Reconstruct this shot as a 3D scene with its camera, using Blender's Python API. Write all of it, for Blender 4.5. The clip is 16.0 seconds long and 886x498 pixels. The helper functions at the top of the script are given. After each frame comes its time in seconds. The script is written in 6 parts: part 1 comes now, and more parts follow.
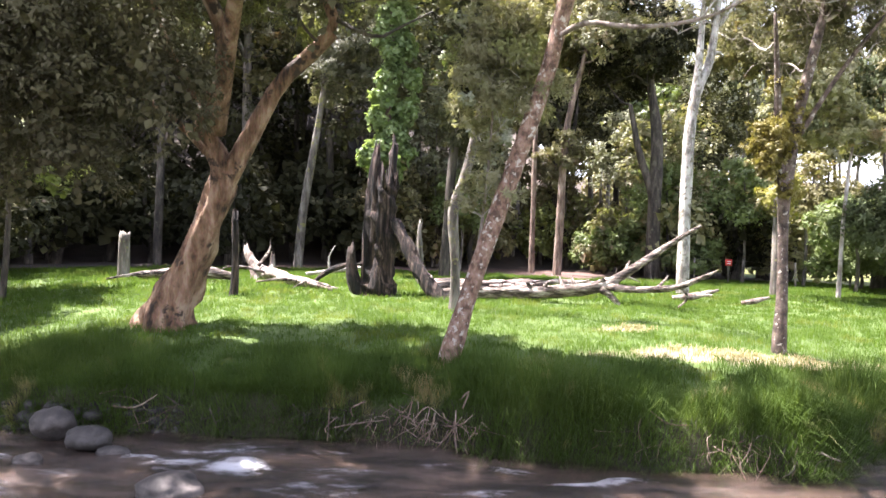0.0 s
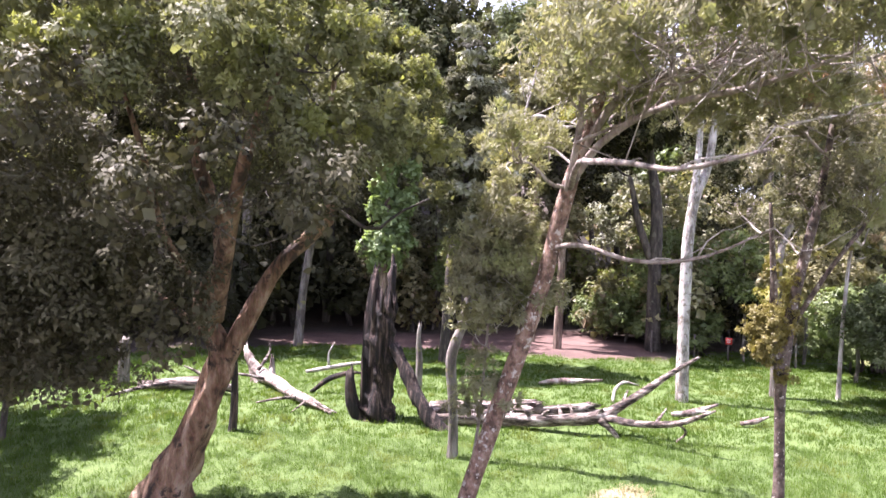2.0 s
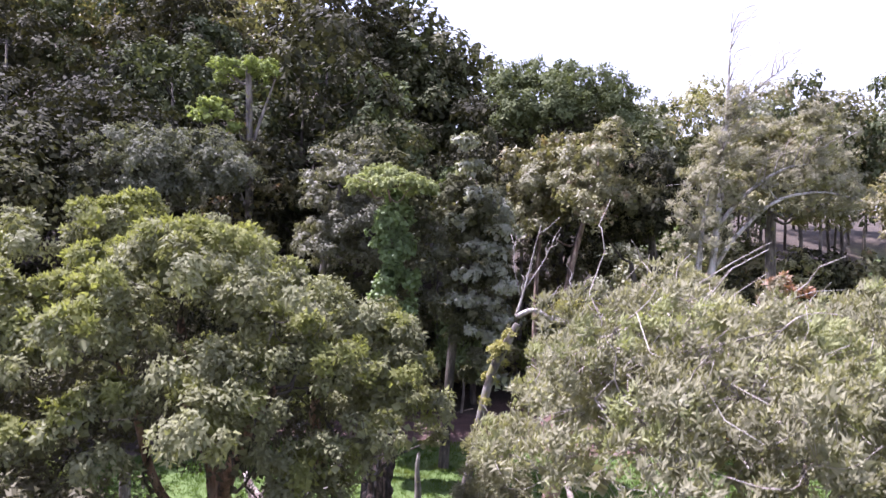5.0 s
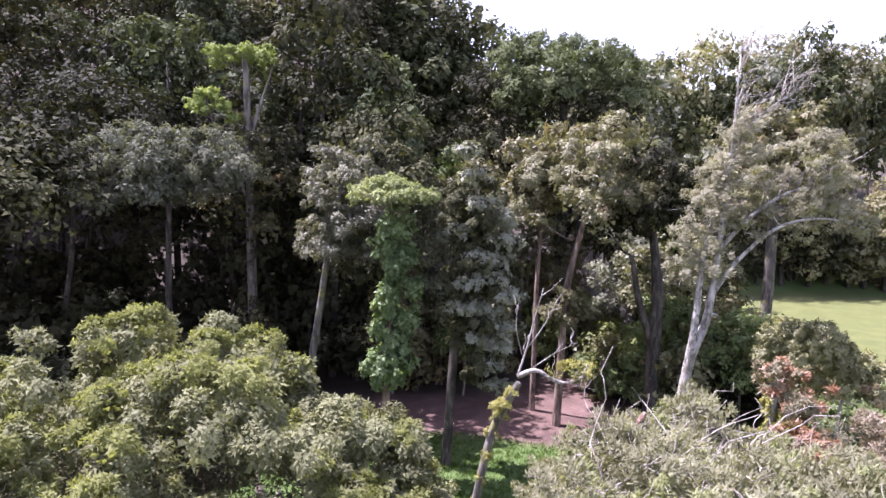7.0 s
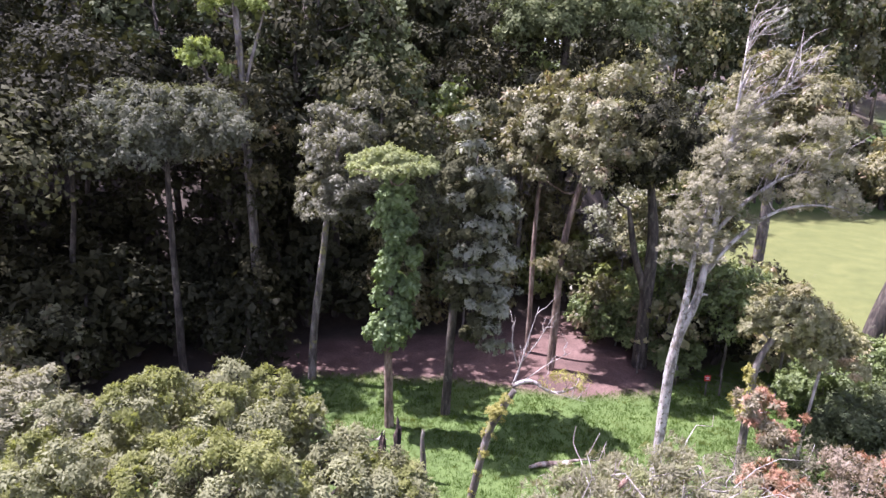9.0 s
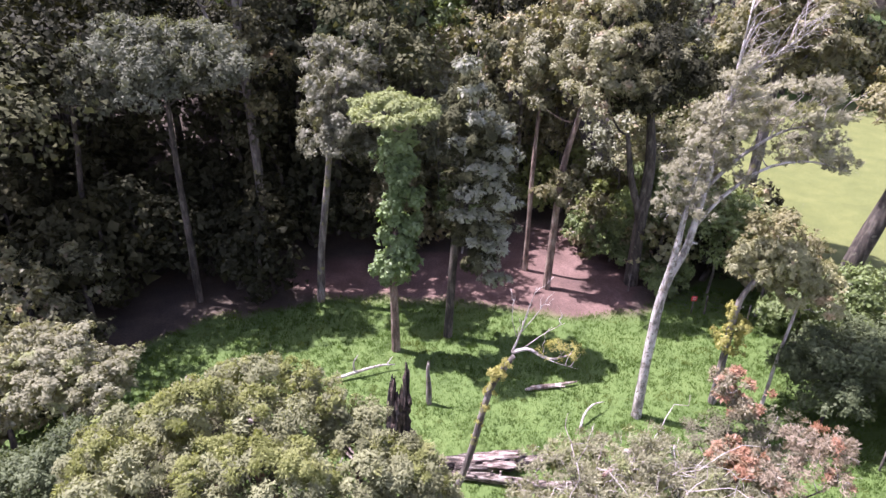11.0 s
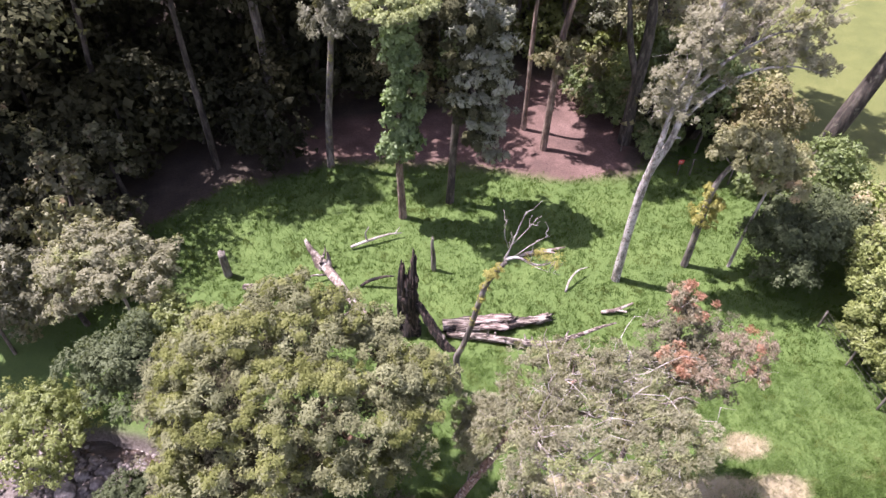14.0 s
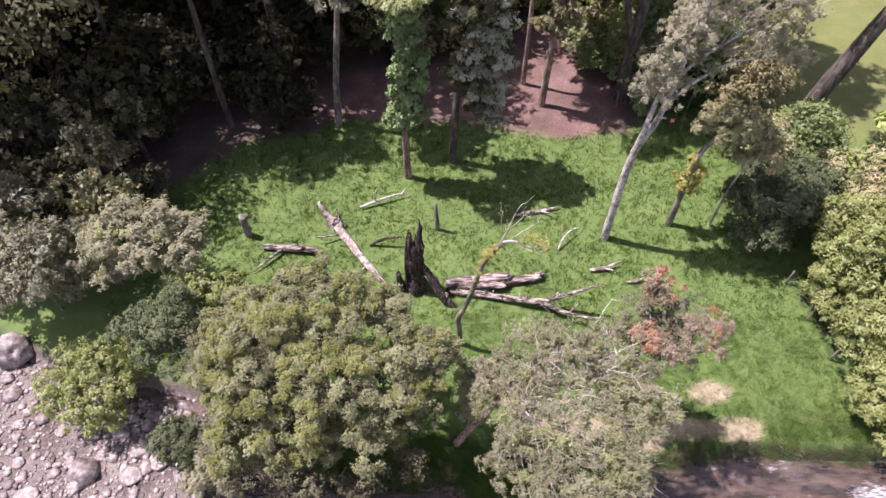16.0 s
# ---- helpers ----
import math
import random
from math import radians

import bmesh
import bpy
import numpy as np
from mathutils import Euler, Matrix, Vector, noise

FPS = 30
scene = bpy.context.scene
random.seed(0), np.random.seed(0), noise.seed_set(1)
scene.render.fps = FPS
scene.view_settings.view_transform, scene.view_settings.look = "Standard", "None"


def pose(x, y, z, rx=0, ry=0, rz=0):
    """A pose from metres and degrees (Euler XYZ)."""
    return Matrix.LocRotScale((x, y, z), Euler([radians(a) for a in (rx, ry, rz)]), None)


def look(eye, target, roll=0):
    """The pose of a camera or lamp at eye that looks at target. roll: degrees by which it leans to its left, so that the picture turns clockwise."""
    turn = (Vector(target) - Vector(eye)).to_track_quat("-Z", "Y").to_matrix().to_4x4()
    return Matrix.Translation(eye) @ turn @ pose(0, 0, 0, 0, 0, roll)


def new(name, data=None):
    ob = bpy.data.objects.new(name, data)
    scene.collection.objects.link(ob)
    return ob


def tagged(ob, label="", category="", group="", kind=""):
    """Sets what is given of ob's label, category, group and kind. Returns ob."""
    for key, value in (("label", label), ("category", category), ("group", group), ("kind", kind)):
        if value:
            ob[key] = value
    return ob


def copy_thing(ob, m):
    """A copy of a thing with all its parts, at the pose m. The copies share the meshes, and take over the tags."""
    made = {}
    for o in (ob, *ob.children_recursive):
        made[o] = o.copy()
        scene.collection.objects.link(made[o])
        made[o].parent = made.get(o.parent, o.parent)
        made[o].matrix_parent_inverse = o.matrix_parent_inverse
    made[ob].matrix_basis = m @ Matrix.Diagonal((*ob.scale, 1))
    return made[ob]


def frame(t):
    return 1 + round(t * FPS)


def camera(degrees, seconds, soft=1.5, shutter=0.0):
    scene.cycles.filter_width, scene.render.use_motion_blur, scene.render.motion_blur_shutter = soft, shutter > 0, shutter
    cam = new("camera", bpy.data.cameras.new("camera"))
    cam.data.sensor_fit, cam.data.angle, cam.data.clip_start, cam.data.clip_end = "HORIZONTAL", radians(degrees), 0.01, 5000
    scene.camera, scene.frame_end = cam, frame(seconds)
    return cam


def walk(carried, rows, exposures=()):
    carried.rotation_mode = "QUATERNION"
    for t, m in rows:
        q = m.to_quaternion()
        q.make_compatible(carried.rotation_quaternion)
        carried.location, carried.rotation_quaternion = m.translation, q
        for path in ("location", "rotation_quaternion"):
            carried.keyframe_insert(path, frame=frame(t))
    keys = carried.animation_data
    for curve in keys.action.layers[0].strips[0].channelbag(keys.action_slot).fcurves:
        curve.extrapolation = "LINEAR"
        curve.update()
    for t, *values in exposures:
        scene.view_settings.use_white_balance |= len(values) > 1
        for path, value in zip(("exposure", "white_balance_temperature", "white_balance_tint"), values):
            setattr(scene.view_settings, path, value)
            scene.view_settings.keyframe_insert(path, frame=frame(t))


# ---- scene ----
cam = camera(68.3, 16.0, soft=1.5, shutter=0.3)
# seconds, eye x, y, z, pitch, roll
PATH = [
    (0.0, 0.03, -0.05, 2.85, 0.1, 1.9), (0.5, 0.04, -0.03, 3.76, 0.3, 1.9), (1.0, 0.05, -0.07, 4.81, 0.5, 1.8),
    (1.5, 0.03, -0.08, 5.80, 0.5, 1.8), (2.0, 0.02, -0.12, 6.71, 0.5, 1.8), (2.5, 0.04, -0.14, 7.63, 0.4, 1.7),
    (3.0, 0.12, -0.15, 8.53, 0.25, 1.6), (3.5, 0.18, -0.14, 9.43, 0.15, 1.6), (4.0, 0.18, -0.12, 10.33, 0.05, 1.6),
    (4.5, 0.17, -0.13, 11.22, -0.05, 1.6), (5.0, 0.15, -0.13, 12.10, -0.1, 1.6), (7.5, -0.05, -0.04, 16.50, -8.3, 1.5),
    (8.0, -0.06, 0.02, 17.38, -10.55, 1.5), (8.5, -0.08, 0.07, 18.27, -12.9, 1.5), (11.0, -0.42, 0.17, 22.70, -26.7, 1.0),
    (11.5, -0.46, 0.22, 23.45, -29.55, 0.9), (12.0, -0.42, 0.26, 24.26, -32.5, 0.7), (12.5, -0.36, 0.29, 25.09, -35.5, 0.5),
    (13.0, -0.34, 0.25, 25.93, -38.5, 0.5), (13.5, -0.39, 0.18, 26.80, -41.4, 0.4), (14.0, -0.42, 0.16, 27.75, -44.3, 0.3),
    (14.5, -0.49, 0.18, 28.78, -46.8, 0.3), (15.0, -0.51, 0.20, 29.91, -48.95, 0.3), (15.5, -0.50, 0.25, 31.06, -50.9, 0.2),
    (16.0, -0.50, 0.33, 32.10, -52.4, 0.0),
]
YAW = [0.2, 0.2, 0.2, 0.3, 0.4, 0.5, 0.6, 0.8, 0.75, 0.8, 0.85, 0.7, 0.65, 0.5, -0.1, -0.2, -0.05, 0, 0, 0, 0, -0.1, -0.1, 0, 0.2]


def aim(x, y, z, pitch, roll, yaw):
    a, b = radians(yaw), radians(pitch)
    ahead = Vector((-math.sin(a) * math.cos(b), math.cos(a) * math.cos(b), math.sin(b)))
    eye = Vector((x, y, z))
    return look(eye, eye + ahead, roll)


walk(cam, [(r[0], aim(*r[1:], yaw)) for r, yaw in zip(PATH, YAW)], exposures=[(0.0, 2.66, 6250, 20), (3.0, 2.07, 5800, 36), (5.0, 1.72, 5600, 35), (8.5, 1.72, 5650, 35), (12.5, 1.68, 5850, 33), (16.0, 1.28, 6050, 31)])

# ---- daylight ----
SUN_FROM = Vector((-0.44, 0.14, 1.0)).normalized()  # towards the sun: high, from the forest side on the left
world = bpy.data.worlds.new("daylight")
scene.world = world
world.use_nodes = True
wn = world.node_tree.nodes
sky = wn.new("ShaderNodeTexSky")
sky.sky_type, sky.sun_disc = "NISHITA", False
sky.sun_elevation, sky.sun_rotation = math.asin(SUN_FROM.z), math.atan2(SUN_FROM.x, SUN_FROM.y)
sky.air_density, sky.dust_density = 1.0, 2.5
wl = world.node_tree.links
dome = wn.new("ShaderNodeTexCoord")
split = wn.new("ShaderNodeSeparateXYZ")
wl.new(dome.outputs["Generated"], split.inputs[0])
haze = wn.new("ShaderNodeMapRange")  # bright thin haze low in the sky, thinning upwards
haze.inputs[1].default_value, haze.inputs[2].default_value, haze.inputs[3].default_value, haze.inputs[4].default_value = 0.0, 0.7, 0.85, 0.1
wl.new(split.outputs[2], haze.inputs[0])
veil = wn.new("ShaderNodeMix")
veil.data_type = "RGBA"
veil.inputs[7].default_value = (8.0, 8.1, 8.4, 1)
wl.new(haze.outputs[0], veil.inputs[0])
wl.new(sky.outputs[0], veil.inputs[6])
wl.new(veil.outputs[2], wn["Background"].inputs[0])
wn["Background"].inputs[1].default_value = 0.084
sun = new("sun", bpy.data.lights.new("sun", "SUN"))
sun.data.energy, sun.data.angle, sun.data.color = 5.0, radians(0.6), (1.0, 0.95, 0.87)
sun.matrix_world = look((0, 0, 60), Vector((0, 0, 60)) - SUN_FROM)


# ---- materials ----
def nodes_of(name):
    m = bpy.data.materials.new(name)
    m.use_nodes = True
    return m, m.node_tree.nodes, m.node_tree.links


def ramp(n, stops):
    r = n.new("ShaderNodeValToRGB")
    while len(r.color_ramp.elements) < len(stops):
        r.color_ramp.elements.new(0.5)
    for e, (p, c) in zip(r.color_ramp.elements, stops):
        e.position, e.color = p, (*c, 1)
    return r


def noise_tex(n, l, coord, scale, detail=5.0, rough=0.6, stretch=(1, 1, 1)):
    mp = n.new("ShaderNodeMapping")
    mp.inputs["Scale"].default_value = stretch
    l.new(coord, mp.inputs["Vector"])
    t = n.new("ShaderNodeTexNoise")
    t.inputs["Scale"].default_value, t.inputs["Detail"].default_value, t.inputs["Roughness"].default_value = scale, detail, rough
    l.new(mp.outputs[0], t.inputs["Vector"])
    return t


def mix_rgb(n, l, fac, a, b, kind="MIX"):
    m = n.new("ShaderNodeMix")
    m.data_type, m.blend_type = "RGBA", kind
    for sock, v in ((m.inputs[0], fac), (m.inputs[6], a), (m.inputs[7], b)):
        if isinstance(v, (int, float)):
            sock.default_value = v
        elif isinstance(v, tuple):
            sock.default_value = (*v, 1)
        else:
            l.new(v, sock)
    return m.outputs[2]


def bump(n, l, height, strength, distance):
    b = n.new("ShaderNodeBump")
    b.inputs["Strength"].default_value, b.inputs["Distance"].default_value = strength, distance
    l.new(height, b.inputs["Height"])
    return b.outputs[0]


def leaf_mat(name, dark, mid, light, tip=None, tip_share=0.0, gloss=0.5, through_light=0.28, by_tree=0.0):
    """Leaves: colour by leaf and by clump, waxy gloss, light shining through."""
    m, n, l = nodes_of(name)
    geo, tc = n.new("ShaderNodeNewGeometry"), n.new("ShaderNodeTexCoord")
    r = ramp(n, [(0.0, dark), (0.5, mid), (1.0, light)])
    big = noise_tex(n, l, tc.outputs["Object"], 0.7, 3)
    add = n.new("ShaderNodeMath")
    add.operation = "MULTIPLY_ADD"
    add.inputs[1].default_value = 0.2
    l.new(geo.outputs["Random Per Island"], add.inputs[0])
    sub = n.new("ShaderNodeMath")
    sub.operation = "MULTIPLY_ADD"
    sub.inputs[1].default_value, sub.inputs[2].default_value = 1.5, -0.38
    l.new(big.outputs[0], sub.inputs[0])
    l.new(sub.outputs[0], add.inputs[2])
    l.new(add.outputs[0], r.inputs[0])
    col = r.outputs[0]
    if tip:
        patch = noise_tex(n, l, tc.outputs["Object"], 0.9, 2)
        mr = n.new("ShaderNodeMapRange")
        mr.inputs[1].default_value, mr.inputs[2].default_value = 0.66 - tip_share * 0.45, 0.72 - tip_share * 0.4
        l.new(patch.outputs[0], mr.inputs[0])
        col = mix_rgb(n, l, mr.outputs[0], col, tip)
    if by_tree:
        oi = n.new("ShaderNodeObjectInfo")
        tone = ramp(n, [(0.0, (1 - by_tree, 1 - by_tree, 1 - by_tree)), (0.35, (1.0, 0.93, 0.8)), (0.7, (1.0, 1.0, 1.0)), (1.0, (1 + by_tree * 1.3, 1 + by_tree * 1.25, 1 + by_tree * 0.8))])
        l.new(oi.outputs["Random"], tone.inputs[0])
        col = mix_rgb(n, l, 1.0, col, tone.outputs[0], "MULTIPLY")
    b = n["Principled BSDF"]
    l.new(col, b.inputs["Base Color"])
    b.inputs["Roughness"].default_value = gloss
    b.inputs["Specular IOR Level"].default_value = 0.4 if gloss < 0.56 else 0.12
    tr = n.new("ShaderNodeBsdfTranslucent")
    glow = mix_rgb(n, l, 1.0, col, (1.35, 1.4, 0.7), "MULTIPLY")
    l.new(glow, tr.inputs[0])
    ms = n.new("ShaderNodeMixShader")
    ms.inputs[0].default_value = through_light
    l.new(b.outputs[0], ms.inputs[1])
    l.new(tr.outputs[0], ms.inputs[2])
    l.new(ms.outputs[0], n["Material Output"].inputs[0])
    return m


def bark_mat(name, stops, moss=None, moss_at=0.62, scale=3.0, stretch=(1, 1, 0.25), rough=0.85, depth=0.03, spot=2.4):
    """Bark or weathered wood: streaks along the stem, blotches, cracks in the relief."""
    m, n, l = nodes_of(name)
    tc = n.new("ShaderNodeTexCoord")
    a = noise_tex(n, l, tc.outputs["Object"], scale, 8, 0.65, stretch)
    r = ramp(n, stops)
    l.new(a.outputs[0], r.inputs[0])
    col = r.outputs[0]
    fine = noise_tex(n, l, tc.outputs["Object"], scale * 6, 6, 0.7, (1, 1, 0.35))
    col = mix_rgb(n, l, 0.45, col, fine.outputs[1], "SOFT_LIGHT")
    if moss:
        p = noise_tex(n, l, tc.outputs["Object"], spot, 5, 0.6)
        mr = n.new("ShaderNodeMapRange")
        mr.inputs[1].default_value, mr.inputs[2].default_value = moss_at, moss_at + 0.05
        l.new(p.outputs[0], mr.inputs[0])
        col = mix_rgb(n, l, mr.outputs[0], col, moss)
    b = n["Principled BSDF"]
    l.new(col, b.inputs["Base Color"])
    b.inputs["Roughness"].default_value = rough
    l.new(bump(n, l, fine.outputs[0], 0.8, depth), b.inputs["Normal"])
    return m


def stone_mat(name, stops):
    m, n, l = nodes_of(name)
    tc, oi = n.new("ShaderNodeTexCoord"), n.new("ShaderNodeObjectInfo")
    a = noise_tex(n, l, tc.outputs["Object"], 3.0, 8, 0.65)
    r = ramp(n, stops)
    l.new(a.outputs[0], r.inputs[0])
    geo = n.new("ShaderNodeNewGeometry")
    hue = mix_rgb(n, l, geo.outputs["Random Per Island"], (0.55, 0.52, 0.52), (1.25, 1.18, 1.15))
    col = mix_rgb(n, l, 1.0, r.outputs[0], hue, "MULTIPLY")
    hue2 = mix_rgb(n, l, oi.outputs["Random"], (0.75, 0.75, 0.75), (1.15, 1.1, 1.08))
    col = mix_rgb(n, l, 1.0, col, hue2, "MULTIPLY")
    b = n["Principled BSDF"]
    l.new(col, b.inputs["Base Color"])
    b.inputs["Roughness"].default_value = 0.7
    l.new(bump(n, l, a.outputs[0], 0.6, 0.04), b.inputs["Normal"])
    return m


M_LEAF_BIG = leaf_mat("leaf_paperbark", (0.078, 0.077, 0.039), (0.186, 0.189, 0.1), (0.34, 0.343, 0.2), (0.222, 0.226, 0.088), 0.16, 0.58, 0.28)
# caps on the clump tops: sunlight put into a yellow-green leaf colour
M_LEAF_SUNLIT = leaf_mat("leaf_paperbark_sunlit", (0.132, 0.14, 0.048), (0.212, 0.222, 0.082), (0.33, 0.336, 0.148), gloss=0.6, through_light=0.42)
# lower and inner leaves: the crown's own shade is put into this brown
M_LEAF_SHADE = leaf_mat("leaf_paperbark_shade", (0.034, 0.032, 0.019), (0.084, 0.078, 0.045), (0.175, 0.16, 0.1), gloss=0.58, through_light=0.1)
M_LEAF_LEAN = leaf_mat("leaf_grey_olive", (0.12, 0.116, 0.074), (0.24, 0.231, 0.15), (0.38, 0.368, 0.258), (0.25, 0.262, 0.13), 0.24, 0.6, 0.34)
M_LEAF_DUSK = leaf_mat("leaf_dusky_olive", (0.07, 0.066, 0.042), (0.152, 0.143, 0.092), (0.27, 0.256, 0.172), gloss=0.6, through_light=0.24)
M_LEAF_LEANTIP = leaf_mat("leaf_grey_olive_top", (0.15, 0.143, 0.08), (0.255, 0.246, 0.148), (0.38, 0.366, 0.235), gloss=0.6, through_light=0.36)
M_LEAF_WHITE = leaf_mat("leaf_windswept", (0.14, 0.131, 0.088), (0.27, 0.255, 0.178), (0.4, 0.38, 0.285), (0.26, 0.255, 0.105), 0.12, 0.6)
M_LEAF_SILVER = leaf_mat("leaf_silver", (0.075, 0.08, 0.054), (0.178, 0.184, 0.13), (0.31, 0.315, 0.23), gloss=0.55, by_tree=0.3)
M_LEAF_PALEGREY = leaf_mat("leaf_pale_grey", (0.06, 0.064, 0.042), (0.135, 0.14, 0.096), (0.25, 0.255, 0.185), gloss=0.6)
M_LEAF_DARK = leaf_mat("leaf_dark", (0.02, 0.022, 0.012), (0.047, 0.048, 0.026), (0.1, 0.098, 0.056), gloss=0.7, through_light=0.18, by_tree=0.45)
M_LEAF_OLIVE = leaf_mat("leaf_olive", (0.08, 0.08, 0.042), (0.185, 0.18, 0.095), (0.31, 0.30, 0.17), (0.26, 0.2, 0.13), 0.1, 0.5, by_tree=0.3)
M_LEAF_VINE = leaf_mat("leaf_vine", (0.075, 0.115, 0.045), (0.19, 0.25, 0.105), (0.34, 0.41, 0.22), through_light=0.42)
M_LEAF_LIME = leaf_mat("leaf_lime", (0.13, 0.165, 0.045), (0.23, 0.275, 0.085), (0.35, 0.39, 0.16), gloss=0.6, through_light=0.3)
M_LEAF_CAP = leaf_mat("leaf_pale_lime", (0.15, 0.175, 0.07), (0.26, 0.285, 0.13), (0.38, 0.40, 0.21), gloss=0.6, through_light=0.25)
M_LEAF_YELLOW = leaf_mat("leaf_epiphyte", (0.1, 0.085, 0.022), (0.18, 0.152, 0.042), (0.28, 0.245, 0.085))
M_LEAF_BRIGHT = leaf_mat("leaf_yellow_epiphyte", (0.15, 0.14, 0.03), (0.27, 0.25, 0.06), (0.4, 0.37, 0.12))
M_LEAF_RED = leaf_mat("leaf_red_flush", (0.19, 0.095, 0.055), (0.32, 0.172, 0.105), (0.41, 0.295, 0.2), (0.2, 0.175, 0.11), 0.4)
M_LEAF_BLUSH = leaf_mat("leaf_faded_pink", (0.15, 0.115, 0.078), (0.24, 0.19, 0.132), (0.345, 0.285, 0.21), (0.29, 0.15, 0.09), 0.2)
M_LEAF_SHRUB = leaf_mat("leaf_shrub", (0.06, 0.085, 0.028), (0.14, 0.18, 0.06), (0.25, 0.30, 0.12))
M_LEAF_SPRAY = leaf_mat("leaf_pale_spray", (0.12, 0.125, 0.09), (0.26, 0.265, 0.195), (0.42, 0.42, 0.33), gloss=0.5)
M_LEAF_GREYGREEN = leaf_mat("leaf_grey_green", (0.042, 0.053, 0.027), (0.094, 0.112, 0.056), (0.175, 0.195, 0.11), gloss=0.6)
M_LEAF_GOLD = leaf_mat("leaf_golden", (0.09, 0.105, 0.03), (0.185, 0.212, 0.064), (0.31, 0.335, 0.125))
M_LEAF_BLUE = leaf_mat("leaf_bluish", (0.036, 0.045, 0.023), (0.078, 0.093, 0.047), (0.14, 0.155, 0.082), gloss=0.7, through_light=0.18, by_tree=0.35)
M_GRASS = leaf_mat("grass_blades", (0.054, 0.094, 0.019), (0.07, 0.116, 0.023), (0.09, 0.134, 0.029), (0.1, 0.13, 0.031), 0.22, 0.75, 0.52)
M_GRASS_DRY = leaf_mat("grass_dry", (0.19, 0.16, 0.095), (0.285, 0.245, 0.155), (0.37, 0.325, 0.215), gloss=0.6, through_light=0.3)
M_GRASS_BANK = leaf_mat("grass_bank", (0.03, 0.054, 0.012), (0.07, 0.112, 0.024), (0.145, 0.19, 0.055), (0.25, 0.215, 0.11), 0.06, 0.75, 0.3)

M_BARK_BIG = bark_mat("bark_paper_pink", [(0.36, (0.03, 0.018, 0.012)), (0.45, (0.16, 0.09, 0.052)), (0.55, (0.30, 0.185, 0.118)), (0.64, (0.46, 0.33, 0.235))], (0.055, 0.036, 0.026), 0.58, 3.4, (1, 1, 0.3), depth=0.12)
M_BARK_LEAN = bark_mat("bark_lichen", [(0.38, (0.085, 0.05, 0.036)), (0.5, (0.23, 0.14, 0.1)), (0.62, (0.36, 0.25, 0.195))], (0.5, 0.45, 0.4), 0.57, 7.0, (1, 1, 0.8), depth=0.05, spot=8.0)
M_BARK_WHITE = bark_mat("bark_white", [(0.40, (0.12, 0.104, 0.09)), (0.48, (0.32, 0.295, 0.262)), (0.6, (0.50, 0.47, 0.43))], (0.16, 0.14, 0.10), 0.55, 3.4, (1, 1, 0.4), spot=5.0)
M_BARK_DARK = bark_mat("bark_dark", [(0.38, (0.016, 0.013, 0.01)), (0.5, (0.05, 0.04, 0.03)), (0.62, (0.11, 0.092, 0.073))], (0.11, 0.105, 0.075), 0.6, 4.0)
M_BARK_SPOT = bark_mat("bark_dark_lichen", [(0.38, (0.03, 0.02, 0.016)), (0.5, (0.085, 0.06, 0.047)), (0.62, (0.17, 0.13, 0.105))], (0.38, 0.35, 0.31), 0.6, 6.0, (1, 1, 0.8), spot=9.0)
M_BARK_GREY = bark_mat("bark_grey", [(0.38, (0.05, 0.042, 0.035)), (0.5, (0.13, 0.112, 0.094)), (0.62, (0.24, 0.215, 0.185))], (0.19, 0.18, 0.07), 0.58, 4.0)
M_BARK_BROWN = bark_mat("bark_brown", [(0.38, (0.06, 0.042, 0.032)), (0.5, (0.17, 0.115, 0.085)), (0.62, (0.31, 0.24, 0.19))], None, 0.6, 4.0)
M_TWIG = bark_mat("bark_twig_pale", [(0.38, (0.2, 0.165, 0.142)), (0.5, (0.35, 0.31, 0.275)), (0.62, (0.5, 0.455, 0.415))], (0.2, 0.17, 0.14), 0.58, 5.0)
M_BOUGH = bark_mat("bark_bough", [(0.38, (0.12, 0.092, 0.076)), (0.5, (0.235, 0.193, 0.163)), (0.62, (0.36, 0.31, 0.268))], None, 0.58, 5.0)
M_LOG = bark_mat("wood_weathered", [(0.4, (0.02, 0.014, 0.011)), (0.47, (0.085, 0.06, 0.047)), (0.53, (0.21, 0.168, 0.14)), (0.62, (0.42, 0.37, 0.325))], None, 0.6, 4.0, (0.25, 1.8, 1.8), depth=0.1)
M_LOG_TORN = bark_mat("wood_torn", [(0.4, (0.06, 0.038, 0.03)), (0.47, (0.19, 0.135, 0.115)), (0.55, (0.33, 0.26, 0.23)), (0.64, (0.45, 0.385, 0.35))], None, 0.6, 5.0, (0.2, 2.2, 2.2), depth=0.09)
M_LOG_PALE = bark_mat("wood_bleached", [(0.38, (0.07, 0.045, 0.036)), (0.5, (0.22, 0.17, 0.14)), (0.63, (0.46, 0.41, 0.36))], (0.14, 0.105, 0.08), 0.58, 3.5, (1, 1, 0.3), depth=0.08)
M_CHAR = bark_mat("wood_charred", [(0.42, (0.007, 0.006, 0.005)), (0.52, (0.02, 0.015, 0.012)), (0.64, (0.085, 0.058, 0.044))], (0.10, 0.07, 0.055), 0.66, 2.6, (1.8, 1.8, 0.2), rough=0.95, depth=0.12)
M_STUMP = bark_mat("wood_burnt_brown", [(0.42, (0.007, 0.005, 0.004)), (0.5, (0.024, 0.016, 0.013)), (0.58, (0.08, 0.053, 0.042)), (0.68, (0.22, 0.16, 0.132))], None, 0.6, 4.5, (1.6, 1.6, 0.14), rough=0.95, depth=0.12)
